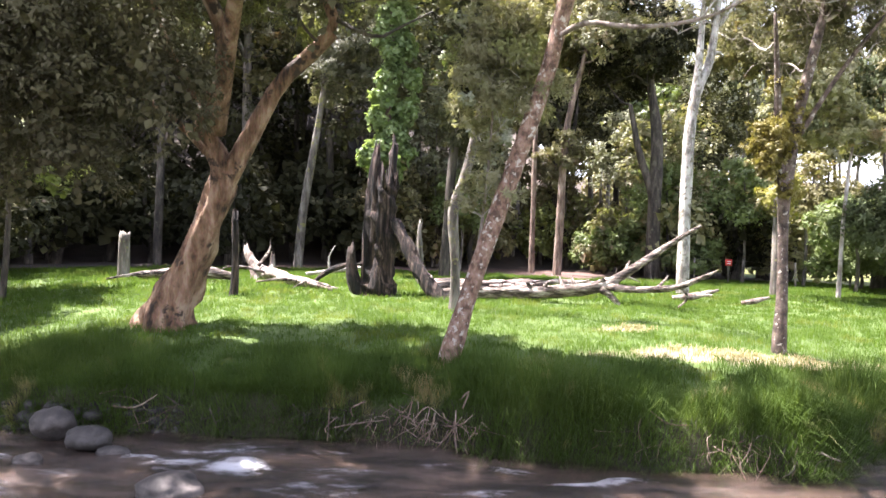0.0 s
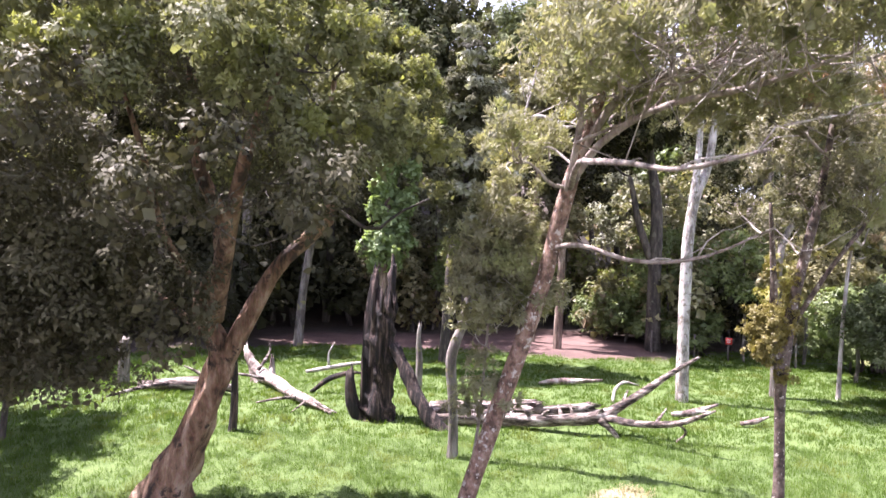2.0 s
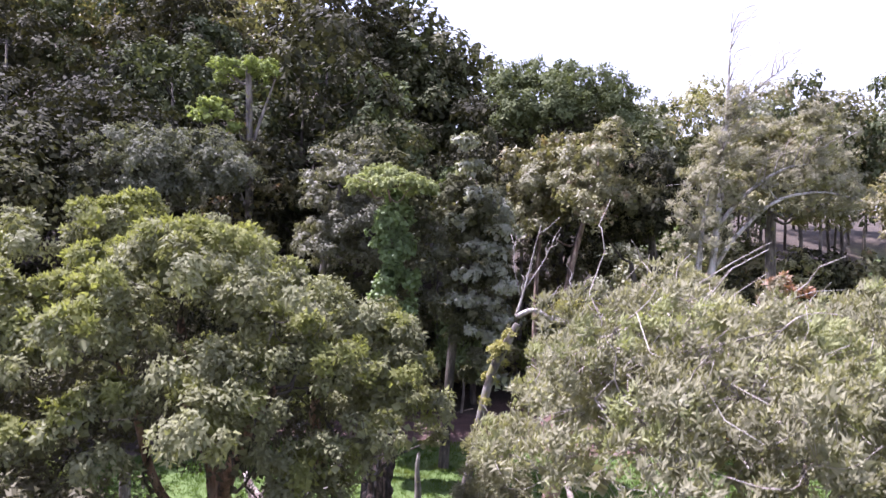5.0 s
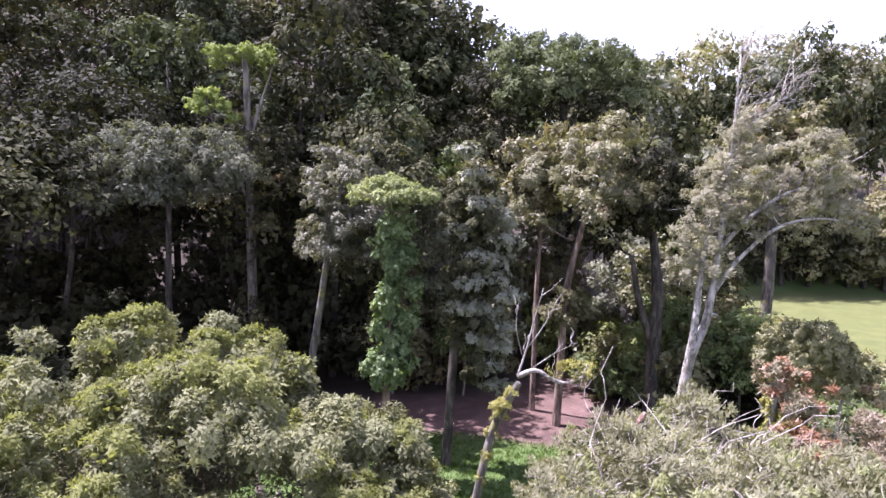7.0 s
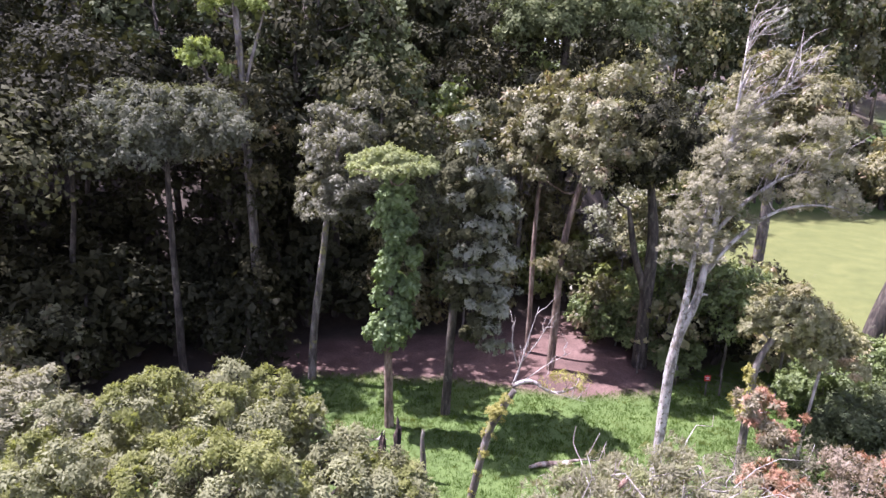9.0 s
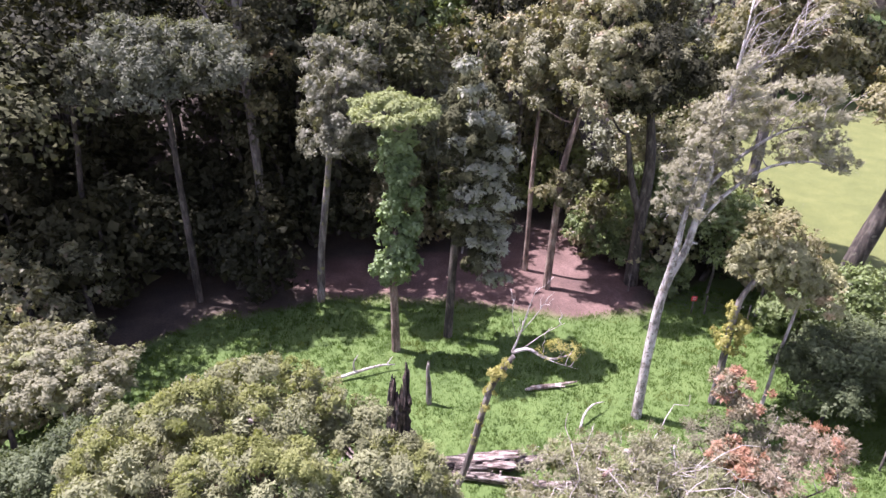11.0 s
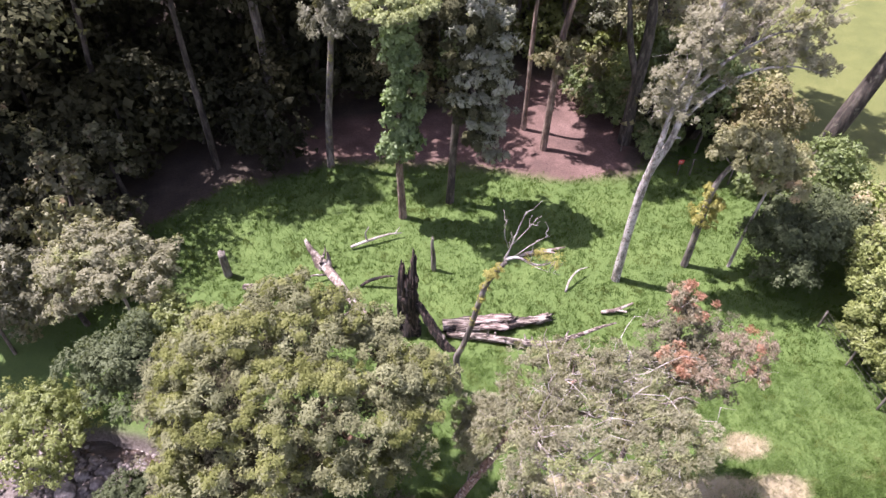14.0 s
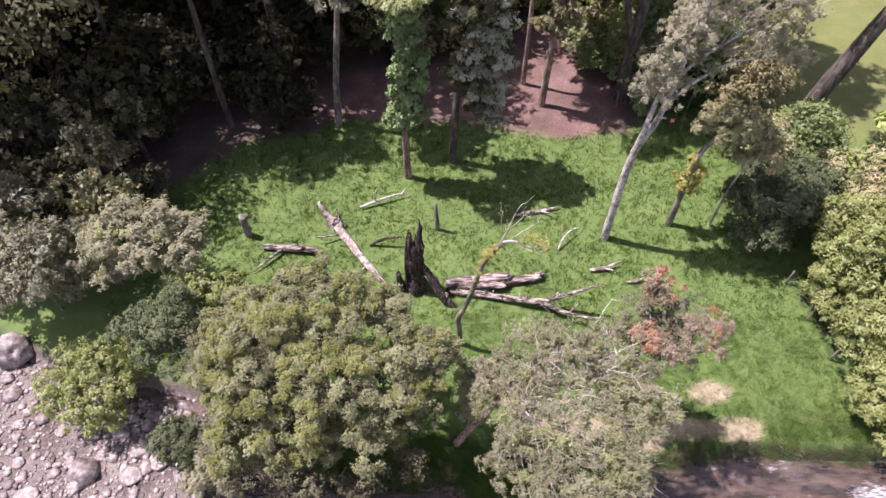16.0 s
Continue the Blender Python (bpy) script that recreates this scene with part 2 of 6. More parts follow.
M_STONE = stone_mat("river_stone", [(0.36, (0.08, 0.068, 0.062)), (0.5, (0.185, 0.168, 0.156)), (0.64, (0.34, 0.318, 0.298))])
M_STONE_DARK = stone_mat("river_stone_wet", [(0.36, (0.016, 0.015, 0.014)), (0.5, (0.036, 0.033, 0.031)), (0.64, (0.08, 0.074, 0.07))])


def plain_mat(name, col, rough=0.6, metal=0.0):
    m, n, l = nodes_of(name)
    tc = n.new("ShaderNodeTexCoord")
    t = noise_tex(n, l, tc.outputs["Object"], 12, 6)
    b = n["Principled BSDF"]
    c = mix_rgb(n, l, t.outputs[0], tuple(v * 0.7 for v in col), tuple(min(1, v * 1.25) for v in col))
    l.new(c, b.inputs["Base Color"])
    b.inputs["Roughness"].default_value, b.inputs["Metallic"].default_value = rough, metal
    return m


M_RED = plain_mat("sign_red", (0.62, 0.05, 0.04))
M_WHITE = plain_mat("sign_white", (0.8, 0.8, 0.78))
M_WIRE = plain_mat("wire_rusty", (0.08, 0.07, 0.06), 0.7, 0.3)

# ---- geometry helpers ----
RNG = np.random.default_rng(7)


def mesh_np(name, v, f, mat, smooth=False):
    """A mesh from vertex and face arrays (faces all of one corner count)."""
    me = bpy.data.meshes.new(name)
    k = f.shape[1]
    me.vertices.add(len(v))
    me.vertices.foreach_set("co", np.ascontiguousarray(v, dtype=np.float32).ravel())
    me.loops.add(f.size)
    me.loops.foreach_set("vertex_index", np.ascontiguousarray(f, dtype=np.int32).ravel())
    me.polygons.add(len(f))
    me.polygons.foreach_set("loop_start", np.arange(0, f.size, k, dtype=np.int32))
    me.polygons.foreach_set("loop_total", np.full(len(f), k, dtype=np.int32))
    if smooth:
        me.polygons.foreach_set("use_smooth", np.ones(len(f), dtype=bool))
    me.update(calc_edges=True)
    me.materials.append(mat)
    return me


def part(name, geo, mat, parent, label="", smooth=True, kind=""):
    v, f = geo
    ob = new(name, mesh_np(name, v, f, mat, smooth))
    ob.parent = parent
    return tagged(ob, label, kind=kind)


def thing(name, at, label, category, group=""):
    e = new(name)
    e.empty_display_size = 0.3
    e.location = at
    return tagged(e, label, category, group)


def lone(name, geo, mat, at, label, category, group="", kind="", smooth=True):
    v, f = geo
    ob = new(name, mesh_np(name, v, f, mat, smooth))
    ob.location = at
    return tagged(ob, label, category, group, kind)


def join(geos):
    vs, fs, o = [], [], 0
    for v, f in geos:
        vs.append(v)
        fs.append(f + o)
        o += len(v)
    return np.concatenate(vs), np.concatenate(fs)


def hash2(ix, iy, seed):
    h = np.sin(ix * 127.1 + iy * 311.7 + seed * 74.7) * 43758.5453
    return h - np.floor(h)


def vnoise(x, y, seed=0):
    """Smooth value noise on the plane, 0 to 1."""
    ix, iy = np.floor(x), np.floor(y)
    fx, fy = x - ix, y - iy
    fx, fy = fx * fx * (3 - 2 * fx), fy * fy * (3 - 2 * fy)
    a, b = hash2(ix, iy, seed), hash2(ix + 1, iy, seed)
    c, d = hash2(ix, iy + 1, seed), hash2(ix + 1, iy + 1, seed)
    return (a * (1 - fx) + b * fx) * (1 - fy) + (c * (1 - fx) + d * fx) * fy


def fbm(x, y, seed=0, n=3):
    s, a = 0.0, 0.5
    for k in range(n):
        s = s + a * vnoise(x * 2 ** k, y * 2 ** k, seed + k)
        a *= 0.5
    return s / (1 - 0.5 ** n)


def catmull(p, n):
    """A smooth line of n points through the rows of p (any number of columns)."""
    p = np.asarray(p, float)
    q = np.vstack([2 * p[0] - p[1], p, 2 * p[-1] - p[-2]])
    u = np.linspace(0, len(p) - 1 - 1e-6, n)
    i, t = np.floor(u).astype(int), (u % 1)[:, None]
    a, b, c, d = q[i], q[i + 1], q[i + 2], q[i + 3]
    return 0.5 * (2 * b + (c - a) * t + (2 * a - 5 * b + 4 * c - d) * t * t + (3 * b - a - 3 * c + d) * t ** 3)


def tube(points, steps=16, sides=10, rough=0.12, seed=0, cap=True, flute=0.0):
    """A limb through (x, y, z, radius) points, with an uneven skin; flute: lengthwise ribs."""
    line = catmull(points, steps)
    c, r = line[:, :3], np.maximum(line[:, 3], 0.003)
    tan = np.gradient(c, axis=0)
    tan /= np.linalg.norm(tan, axis=1)[:, None] + 1e-9
    ref = np.where(np.abs(tan[:, 2:3]) > 0.8, np.array([[1.0, 0, 0]]), np.array([[0, 0, 1.0]]))
    ref = ref[len(ref) // 2][None].repeat(steps, 0)
    s = np.cross(tan, ref)
    s /= np.linalg.norm(s, axis=1)[:, None] + 1e-9
    w = np.cross(s, tan)
    a = np.linspace(0, 2 * np.pi, sides, endpoint=False)
    A, I = np.meshgrid(a, np.arange(steps))
    bumpy = 1 + rough * (vnoise(np.cos(A) * 1.6 + 5, np.sin(A) * 1.6 + I * 0.55, seed) - 0.5) * 2
    bumpy += flute * np.sin(A * 5 + seed) * 0.5 + flute * np.sin(A * 3 + 2 * seed) * 0.4
    R = r[:, None] * bumpy
    v = c[:, None] + R[..., None] * (np.cos(A)[..., None] * s[:, None] + np.sin(A)[..., None] * w[:, None])
    v = v.reshape(-1, 3)
    i, j = np.meshgrid(np.arange(steps - 1), np.arange(sides), indexing="ij")
    i, j = i.ravel(), j.ravel()
    k = (j + 1) % sides
    f = np.stack([i * sides + j, i * sides + k, (i + 1) * sides + k, (i + 1) * sides + j], 1)
    if cap:
        top = len(v)
        v = np.vstack([v, c[0], c[-1]])
        j = np.arange(sides)
        k = (j + 1) % sides
        e = (steps - 1) * sides
        lo = np.stack([k, j, np.full(sides, top), np.full(sides, top)], 1)
        hi = np.stack([e + j, e + k, np.full(sides, top + 1), np.full(sides, top + 1)], 1)
        lo[:, 3], hi[:, 3] = lo[:, 2], hi[:, 2]
        f = np.vstack([f, lo[:, [0, 1, 2, 2]], hi[:, [0, 1, 2, 2]]])
    return v, f


def tri(geo):
    """The same geometry in triangles, without empty ones."""
    v, f = geo
    a, b = f[:, [0, 1, 2]], f[:, [0, 2, 3]]
    return v, np.vstack([a, b[b[:, 1] != b[:, 2]]])


def limb(points, **kw):
    return tri(tube(points, **kw))


def leaves(p, axis, nrm, length, width, fold=0.25):
    """Folded leaf blades at p: axis to the tip, nrm the upper side."""
    n = len(p)
    axis = axis / (np.linalg.norm(axis, axis=1)[:, None] + 1e-9)
    side = np.cross(axis, nrm)
    side /= np.linalg.norm(side, axis=1)[:, None] + 1e-9
    up = np.cross(side, axis)
    L, W = length[:, None], width[:, None]
    b, t = p, p + axis * L
    mid = p + axis * L * 0.45 + up * W * fold
    v = np.stack([b, mid + side * W * 0.5, t, mid - side * W * 0.5], 1).reshape(-1, 3)
    o = np.arange(n)[:, None] * 4
    f = np.concatenate([o + np.array([[0, 1, 2]]), o + np.array([[0, 2, 3]])], 1).reshape(-1, 3)
    return v, f


def clump_leaves(clumps, count, size, rng, droop=0.3, slim=0.4, single=False, core=0.72, inner=52, tuft=0.27, jut=0.34, brush=0.3, fill=1.9, sweep=(0, 0, 0)):
    """Leaves over a set of clumps (cx, cy, cz, rx, ry, rz). Each clump carries tufts that jut out unevenly, each tuft is a
    ragged brush of leaves; broader sprays close the inside."""
    c = np.asarray(clumps, float)
    n = len(c)
    per = max(6, int(1.5 / tuft ** 2))
    t = rng.normal(size=(n * per, 3))
    t[:, 2] = np.where(t[:, 2] < -0.55, -t[:, 2], t[:, 2])
    t[:, 2] += 0.25
    t /= np.linalg.norm(t, axis=1)[:, None]
    own = np.repeat(np.arange(n), per)
    reach = 0.66 + jut * rng.random(n * per) ** 1.3 + 0.12 * rng.normal(size=n * per)
    place = c[own, :3] + t * reach[:, None] * c[own, 3:]
    wide = (tuft * c[own, 3:].mean(1)) * (0.46 + 0.74 * rng.random(n * per))
    w = wide ** 2
    i = rng.choice(n * per, count, p=w / w.sum())
    d = rng.normal(size=(count, 3)) + t[i] * 0.8
    d[:, 2] += 0.3
    d /= np.linalg.norm(d, axis=1)[:, None]
    p = place[i] + d * (wide[i] * (0.35 + 0.85 * rng.random(count) ** 0.7))[:, None]
    axis = (d * 0.8 + t[i] * 0.3) * brush + rng.normal(size=(count, 3)) * (0.75 - 0.4 * brush)
    axis[:, 2] -= droop
    axis += np.array([sweep])
    nrm = d * 0.75 + t[i] * 0.7 + rng.normal(size=(count, 3)) * 0.26 + np.array([[0, 0, 0.35]])
    nrm /= np.linalg.norm(nrm, axis=1)[:, None] + 1e-9
    axis -= nrm * ((axis * nrm).sum(1) * 0.8 * (1 - 0.7 * brush))[:, None]
    L = size * (0.6 + 0.8 * rng.random(count))
    W = L * slim * (0.8 + 0.4 * rng.random(count))
    if not single:
        geo = [leaves(p, axis, nrm, L, W)]
    else:
        axis /= np.linalg.norm(axis, axis=1)[:, None] + 1e-9
        q = np.cross(axis, nrm)
        q *= W[:, None] * 0.6 / (np.linalg.norm(q, axis=1)[:, None] + 1e-9)
        geo = [(np.stack([p - q, p + q, p + axis * L[:, None]], 1).reshape(-1, 3), np.arange(count * 3).reshape(-1, 3))]
    if core > 0:
        m = n * inner
        kk = rng.integers(0, n, m)
        e = rng.normal(size=(m, 3))
        e /= np.linalg.norm(e, axis=1)[:, None]
        q = c[kk, :3] + e * c[kk, 3:] * (0.2 + 0.42 * rng.random(m) ** 0.7)[:, None] * core / 0.72
        ln = np.minimum(c[kk, 3] * 0.7, 0.6 if inner < 13 else max(0.15, min(0.4, size * fill))) * (0.6 + 0.6 * rng.random(m))
        geo.append(leaves(q, rng.normal(size=(m, 3)) + e * 0.3, e + rng.normal(size=(m, 3)) * 0.5, ln, ln * 0.8, 0.3))
    return join(geo)


def crown_clumps(center, radii, n, size, rng, low=-0.45, flat=0.75, core=0.35):
    """Clump centres spread over an uneven dome."""
    out = []
    for i in range(n):
        u = 1 - (i + 0.5) / n * (1 - low)
        a = i * 2.39996 + rng.normal() * 0.35
        s = math.sqrt(max(0, 1 - u * u))
        q = (0.68 + 0.28 * rng.random()) if rng.random() > core else (0.25 + 0.4 * rng.random())
        p = [center[0] + radii[0] * q * s * math.cos(a), center[1] + radii[1] * q * s * math.sin(a), center[2] + radii[2] * q * u]
        r = size * (0.6 + 0.8 * rng.random())
        out.append((*p, r * (0.9 + 0.4 * rng.random()), r * (0.9 + 0.4 * rng.random()), r * flat))
    return out


def shell_clumps(center, radii, n, size, rng, low=-0.2, flat=0.7, q0=0.84, q1=0.16):
    """Clumps spread evenly over a lumpy dome, so that the crown closes."""
    out = []
    for i in range(n):
        u = 1 - (i + 0.5) / n * (1 - low)
        a = i * 2.39996 + rng.normal() * 0.12
        k = math.sqrt(max(0, 1 - u * u))
        q = q0 + q1 * rng.random() + 0.09 * math.sin(a * 3 + u * 5) + 0.05 * math.sin(a * 7 - u * 9)
        r = size * (0.7 + 0.6 * rng.random())
        out.append((center[0] + radii[0] * q * k * math.cos(a), center[1] + radii[1] * q * k * math.sin(a), center[2] + radii[2] * q * u, r * 1.1, r * 1.1, r * flat))
    return out


def wavy(s, e, r0, r1, rng, n=6, amp=0.09, sag=0.0):
    """A crooked twig from s to e, thinning from r0 to r1."""
    s, e = np.asarray(s[:3], float), np.asarray(e[:3], float)
    size = np.linalg.norm(e - s)
    out = []
    for k in range(n):
        u = k / (n - 1)
        p = s + (e - s) * u + rng.normal(size=3) * amp * size * math.sin(math.pi * u) + np.array([0, 0, sag * size * math.sin(math.pi * u)])
        out.append((*p, r0 + (r1 - r0) * u))
    return out


def twig_set(lines, clumps, rng, r0=0.05, sides=5, extra=2, steps=8):
    """Boughs from the nearest limb to each clump, each branching off what is already grown, and finer twigs inside the clumps."""
    bones = np.concatenate([catmull(s, 24)[5:] for s in lines])
    made = []
    order = sorted(clumps, key=lambda c: min(np.linalg.norm(bones[:, :3] - np.array(c[:3]), axis=1)))
    for c in order:
        c = np.array(c)
        cost = np.linalg.norm(bones[:, :3] - c[:3], axis=1) + 1.2 * np.maximum(bones[:, 2] - c[2] + 0.3, 0)
        z = bones[int(np.argmin(cost))]
        d = c[:3] - z[:3]
        size = np.linalg.norm(d)
        lift = np.array([0, 0, 0.12 * size])
        m1 = z[:3] + d * 0.35 + rng.normal(size=3) * 0.10 * size - lift
        m2 = z[:3] + d * 0.7 + rng.normal(size=3) * 0.10 * size
        ra = min(max(z[3], 0.012) * 0.7, r0 * (0.7 + 0.6 * rng.random()))
        pts = [(*z[:3], ra), (*m1, ra * 0.8), (*m2, ra * 0.6), (*c[:3], ra * 0.35)]
        made.append(limb(pts, steps=steps, sides=sides, seed=int(rng.integers(99))))
        bones = np.concatenate([bones, catmull(pts, 8)[3:]])
        for _ in range(extra):
            e = c[:3] + rng.normal(size=3) * c[3:] * 0.62 + np.array([0, 0, 0.2 * c[5]])
            h = c[:3] * 0.55 + e * 0.45 + rng.normal(size=3) * 0.12
            made.append(limb([(*(m2 * 0.4 + c[:3] * 0.6), ra * 0.35), (*h, ra * 0.24), (*e, 0.005)], steps=6, sides=4, seed=3))
    return join(made)


# ---- lie of the land ----
WATER_Z = -0.25
BANK_X = np.array([-400, -60, -40, -25, -22, -16, -13.5, -11.2, -9, -6, 0, 5, 7.2, 9.5, 15, 20, 40, 80, 400.0])
BANK_Y = np.array([40, 36, 24, 18.0, 16.8, 15.6, 14.6, 12.4, 11.0, 10.2, 10.2, 9.2, 10.2, 11.6, 12.0, 11.9, 14, 18, 30.0])
DIRT_X = np.array([-400, -40, -20, -14, -8, 0, 3.5, 7.6, 11, 14, 20, 30, 400.0])
DIRT_Y = np.array([17, 19, 27.5, 32.6, 35.0, 35.2, 33.9, 33.0, 33.8, 36, 41, 90, 300.0])


def sstep(a, b, x):
    t = np.clip((x - a) / (b - a), 0, 1)
    return t * t * (3 - 2 * t)


def bank_line(x, y=0.0):
    return np.interp(x, BANK_X, BANK_Y) + 0.5 * (vnoise(x * 0.7, x * 0.0 + 1.0, 5) - 0.5)


def height(x, y):
    """Ground height: stream bed, bank, meadow, wooded hill, far lawn; the other bank behind the camera."""
    x, y = np.asarray(x, float), np.asarray(y, float)
    d = y - bank_line(x)
    z = -0.75 + 0.42 * sstep(-1.2, 0.0, d) + 0.72 * sstep(0.0, 0.6, d) + 0.31 * sstep(0.5, 2.3, d)
    m = np.maximum(d - 2.2, 0)
    z = z + 0.76 * (1 - np.exp(-m / 6)) + 0.008 * np.minimum(m, 40)
    z = z + (0.16 * (fbm(x * 0.35, y * 0.35, 2) - 0.5) + 0.1 * (fbm(x * 1.2, y * 1.2, 18, 2) - 0.5)) * sstep(0.4, 2.5, d)
    z = z + 0.34 * (fbm(x * 1.1, y * 1.1, 19, 2) - 0.5) * np.exp(-((d - 1.25) / 0.75) ** 2)
    bar = sstep(-10.5, -13.5, x) * sstep(1.0, -0.8, d)
    z = z * (1 - bar) + bar * (-0.13 + 0.22 * (fbm(x * 0.5, y * 0.5, 9) - 0.5) - 0.25 * sstep(-0.9, -0.2, d) * sstep(-25, -20, x))
    slope = np.interp(x, [-60, -12, 0, 10, 20, 60], [0.74, 0.68, 0.36, 0.36, 0.5, 0.55])
    start = np.interp(x, [-60, -25, -8, 5, 14, 24, 60, 120], [34, 40, 42, 45, 52, 82, 86, 94])
    up = np.maximum(y - start, 0)
    top = np.interp(x, [2, 20], [500, 55])
    up = top * (1 - np.exp(-up / top))
    z = z + slope * (np.sqrt(up * up + 9) - 3) * (1 - 0.5 * sstep(60, 160, up)) + 1.5 * (fbm(x * 0.08, y * 0.08, 4) - 0.5) * sstep(0, 12, up)
    far = sstep(6.0, -6.0, y)
    z = z * (1 - far) + far * (0.8 + 0.5 * fbm(x * 0.2, y * 0.2, 3))
    return z


def hz(x, y):
    return float(height(np.array([x]), np.array([y]))[0])


def dirt_mask(x, y):
    e = np.interp(x, DIRT_X, DIRT_Y)
    m = sstep(-0.6, 0.7, y - e + 1.6 * (fbm(x * 0.5, y * 0.5, 11) - 0.5))
    return m * (1 - lawn_mask(x, y))


def shaded_litter_mask(x, y):
    """Fallen leaves under the wood, darkened for canopy shade, outside the bare clearing."""
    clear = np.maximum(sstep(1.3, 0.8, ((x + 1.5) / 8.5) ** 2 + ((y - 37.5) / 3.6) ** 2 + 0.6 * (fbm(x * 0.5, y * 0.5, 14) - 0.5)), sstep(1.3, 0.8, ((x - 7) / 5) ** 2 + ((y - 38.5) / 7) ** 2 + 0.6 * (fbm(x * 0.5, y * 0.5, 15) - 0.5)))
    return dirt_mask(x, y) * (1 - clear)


def lawn_mask(x, y):
    return sstep(21, 24, x + 3 * (fbm(x * 0.15, y * 0.15, 6) - 0.5) - 0.05 * (y - 50)) * sstep(31, 35, y) * sstep(88, 84, y)


def dry_mask(x, y):
    m = 0
    for cx, cy, rx, ry in ((6.6, 13.2, 3.2, 0.7), (9.8, 12.95, 1.4, 0.9), (12.0, 13.2, 2.2, 0.6), (14.2, 13.2, 1.5, 0.65), (13.2, 15.1, 1.2, 0.65), (4.4, 15.6, 0.7, 0.35)):
        q = ((x - cx) / rx) ** 2 + ((y - cy) / ry) ** 2 + 1.1 * (fbm(x * 1.3, y * 1.3, 21) - 0.5)
        m = np.maximum(m, sstep(1.25, 0.5, q))
    return m


def gravel_mask(x, y):
    d = y - bank_line(x)
    return sstep(-8.5, -12.0, x) * sstep(1.0, 0.0, d)


def ground_material():
    m, n, l = nodes_of("ground")
    tc = n.new("ShaderNodeTexCoord")

    def attr(name):
        a = n.new("ShaderNodeAttribute")
        a.attribute_name = name
        return a.outputs["Fac"]

    a = noise_tex(n, l, tc.outputs["Object"], 0.5, 8, 0.65)
    f = noise_tex(n, l, tc.outputs["Object"], 9.0, 8, 0.7)
    both = mix_rgb(n, l, 0.5, a.outputs[0], f.outputs[0])
    turf = ramp(n, [(0.34, (0.054, 0.09, 0.018)), (0.5, (0.072, 0.115, 0.023)), (0.66, (0.096, 0.138, 0.032))])
    soil = ramp(n, [(0.34, (0.045, 0.026, 0.021)), (0.5, (0.108, 0.062, 0.05)), (0.66, (0.2, 0.126, 0.106))])
    dry = ramp(n, [(0.34, (0.13, 0.13, 0.055)), (0.5, (0.25, 0.21, 0.125)), (0.68, (0.34, 0.29, 0.19))])
    grav = ramp(n, [(0.38, (0.03, 0.021, 0.016)), (0.5, (0.098, 0.077, 0.065)), (0.62, (0.2, 0.172, 0.155))])
    lawn = ramp(n, [(0.34, (0.066, 0.08, 0.018)), (0.5, (0.096, 0.108, 0.026)), (0.68, (0.14, 0.145, 0.042))])
    # bank soil, its colour darkened for the shade among the grass
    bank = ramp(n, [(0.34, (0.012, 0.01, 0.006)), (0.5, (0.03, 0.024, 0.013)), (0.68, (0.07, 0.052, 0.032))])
    for r in (turf, soil, dry, grav, lawn, bank):
        l.new(both, r.inputs[0])
    c = mix_rgb(n, l, attr("dirt"), turf.outputs[0], soil.outputs[0])
    shaded_litter = ramp(n, [(0.34, (0.022, 0.017, 0.012)), (0.5, (0.05, 0.036, 0.026)), (0.68, (0.10, 0.075, 0.05))])
    l.new(both, shaded_litter.inputs[0])
    c = mix_rgb(n, l, attr("shaded_litter"), c, shaded_litter.outputs[0])
    c = mix_rgb(n, l, attr("dry"), c, dry.outputs[0])
    c = mix_rgb(n, l, attr("lawn"), c, lawn.outputs[0])
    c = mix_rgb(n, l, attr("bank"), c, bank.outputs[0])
    c = mix_rgb(n, l, attr("gravel"), c, grav.outputs[0])
    b = n["Principled BSDF"]
    l.new(c, b.inputs["Base Color"])
    b.inputs["Roughness"].default_value = 0.9
    l.new(bump(n, l, f.outputs[0], 0.7, 0.06), b.inputs["Normal"])
    return m


def grid_geo(xs, ys):
    X, Y = np.meshgrid(xs, ys)
    nx, ny = len(xs), len(ys)
    i, j = np.meshgrid(np.arange(ny - 1), np.arange(nx - 1), indexing="ij")
    a = (i * nx + j).ravel()
    return X.ravel(), Y.ravel(), np.stack([a, a + 1, a + nx + 1, a + nx], 1)


def build_ground():
    xs = np.concatenate([np.linspace(-420, -62, 24), np.linspace(-60, -26, 30), np.linspace(-25.5, 25.5, 128), np.linspace(26, 70, 40), np.linspace(75, 420, 24)])
    ys = np.concatenate([np.linspace(-90, 5, 24), np.concatenate([np.linspace(5.5, 16, 75), np.linspace(16.3, 42, 80)]), np.linspace(42.6, 110, 50), np.linspace(115, 600, 28)])
    x, y, f = grid_geo(xs, ys)
    v = np.stack([x, y, height(x, y)], 1)
    me = mesh_np("ground", v, f, ground_material(), True)
    d = y - bank_line(x)
    for name, val in (("dirt", dirt_mask(x, y)), ("shaded_litter", shaded_litter_mask(x, y)), ("dry", dry_mask(x, y)), ("lawn", lawn_mask(x, y)), ("gravel", gravel_mask(x, y)),
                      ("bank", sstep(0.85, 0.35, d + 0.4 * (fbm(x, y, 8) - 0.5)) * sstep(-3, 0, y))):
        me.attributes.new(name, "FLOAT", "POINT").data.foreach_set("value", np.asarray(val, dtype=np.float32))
    tagged(new("ground", me), "grassy meadow, reddish forest floor and stream bank", "ground", kind="structure")


build_ground()


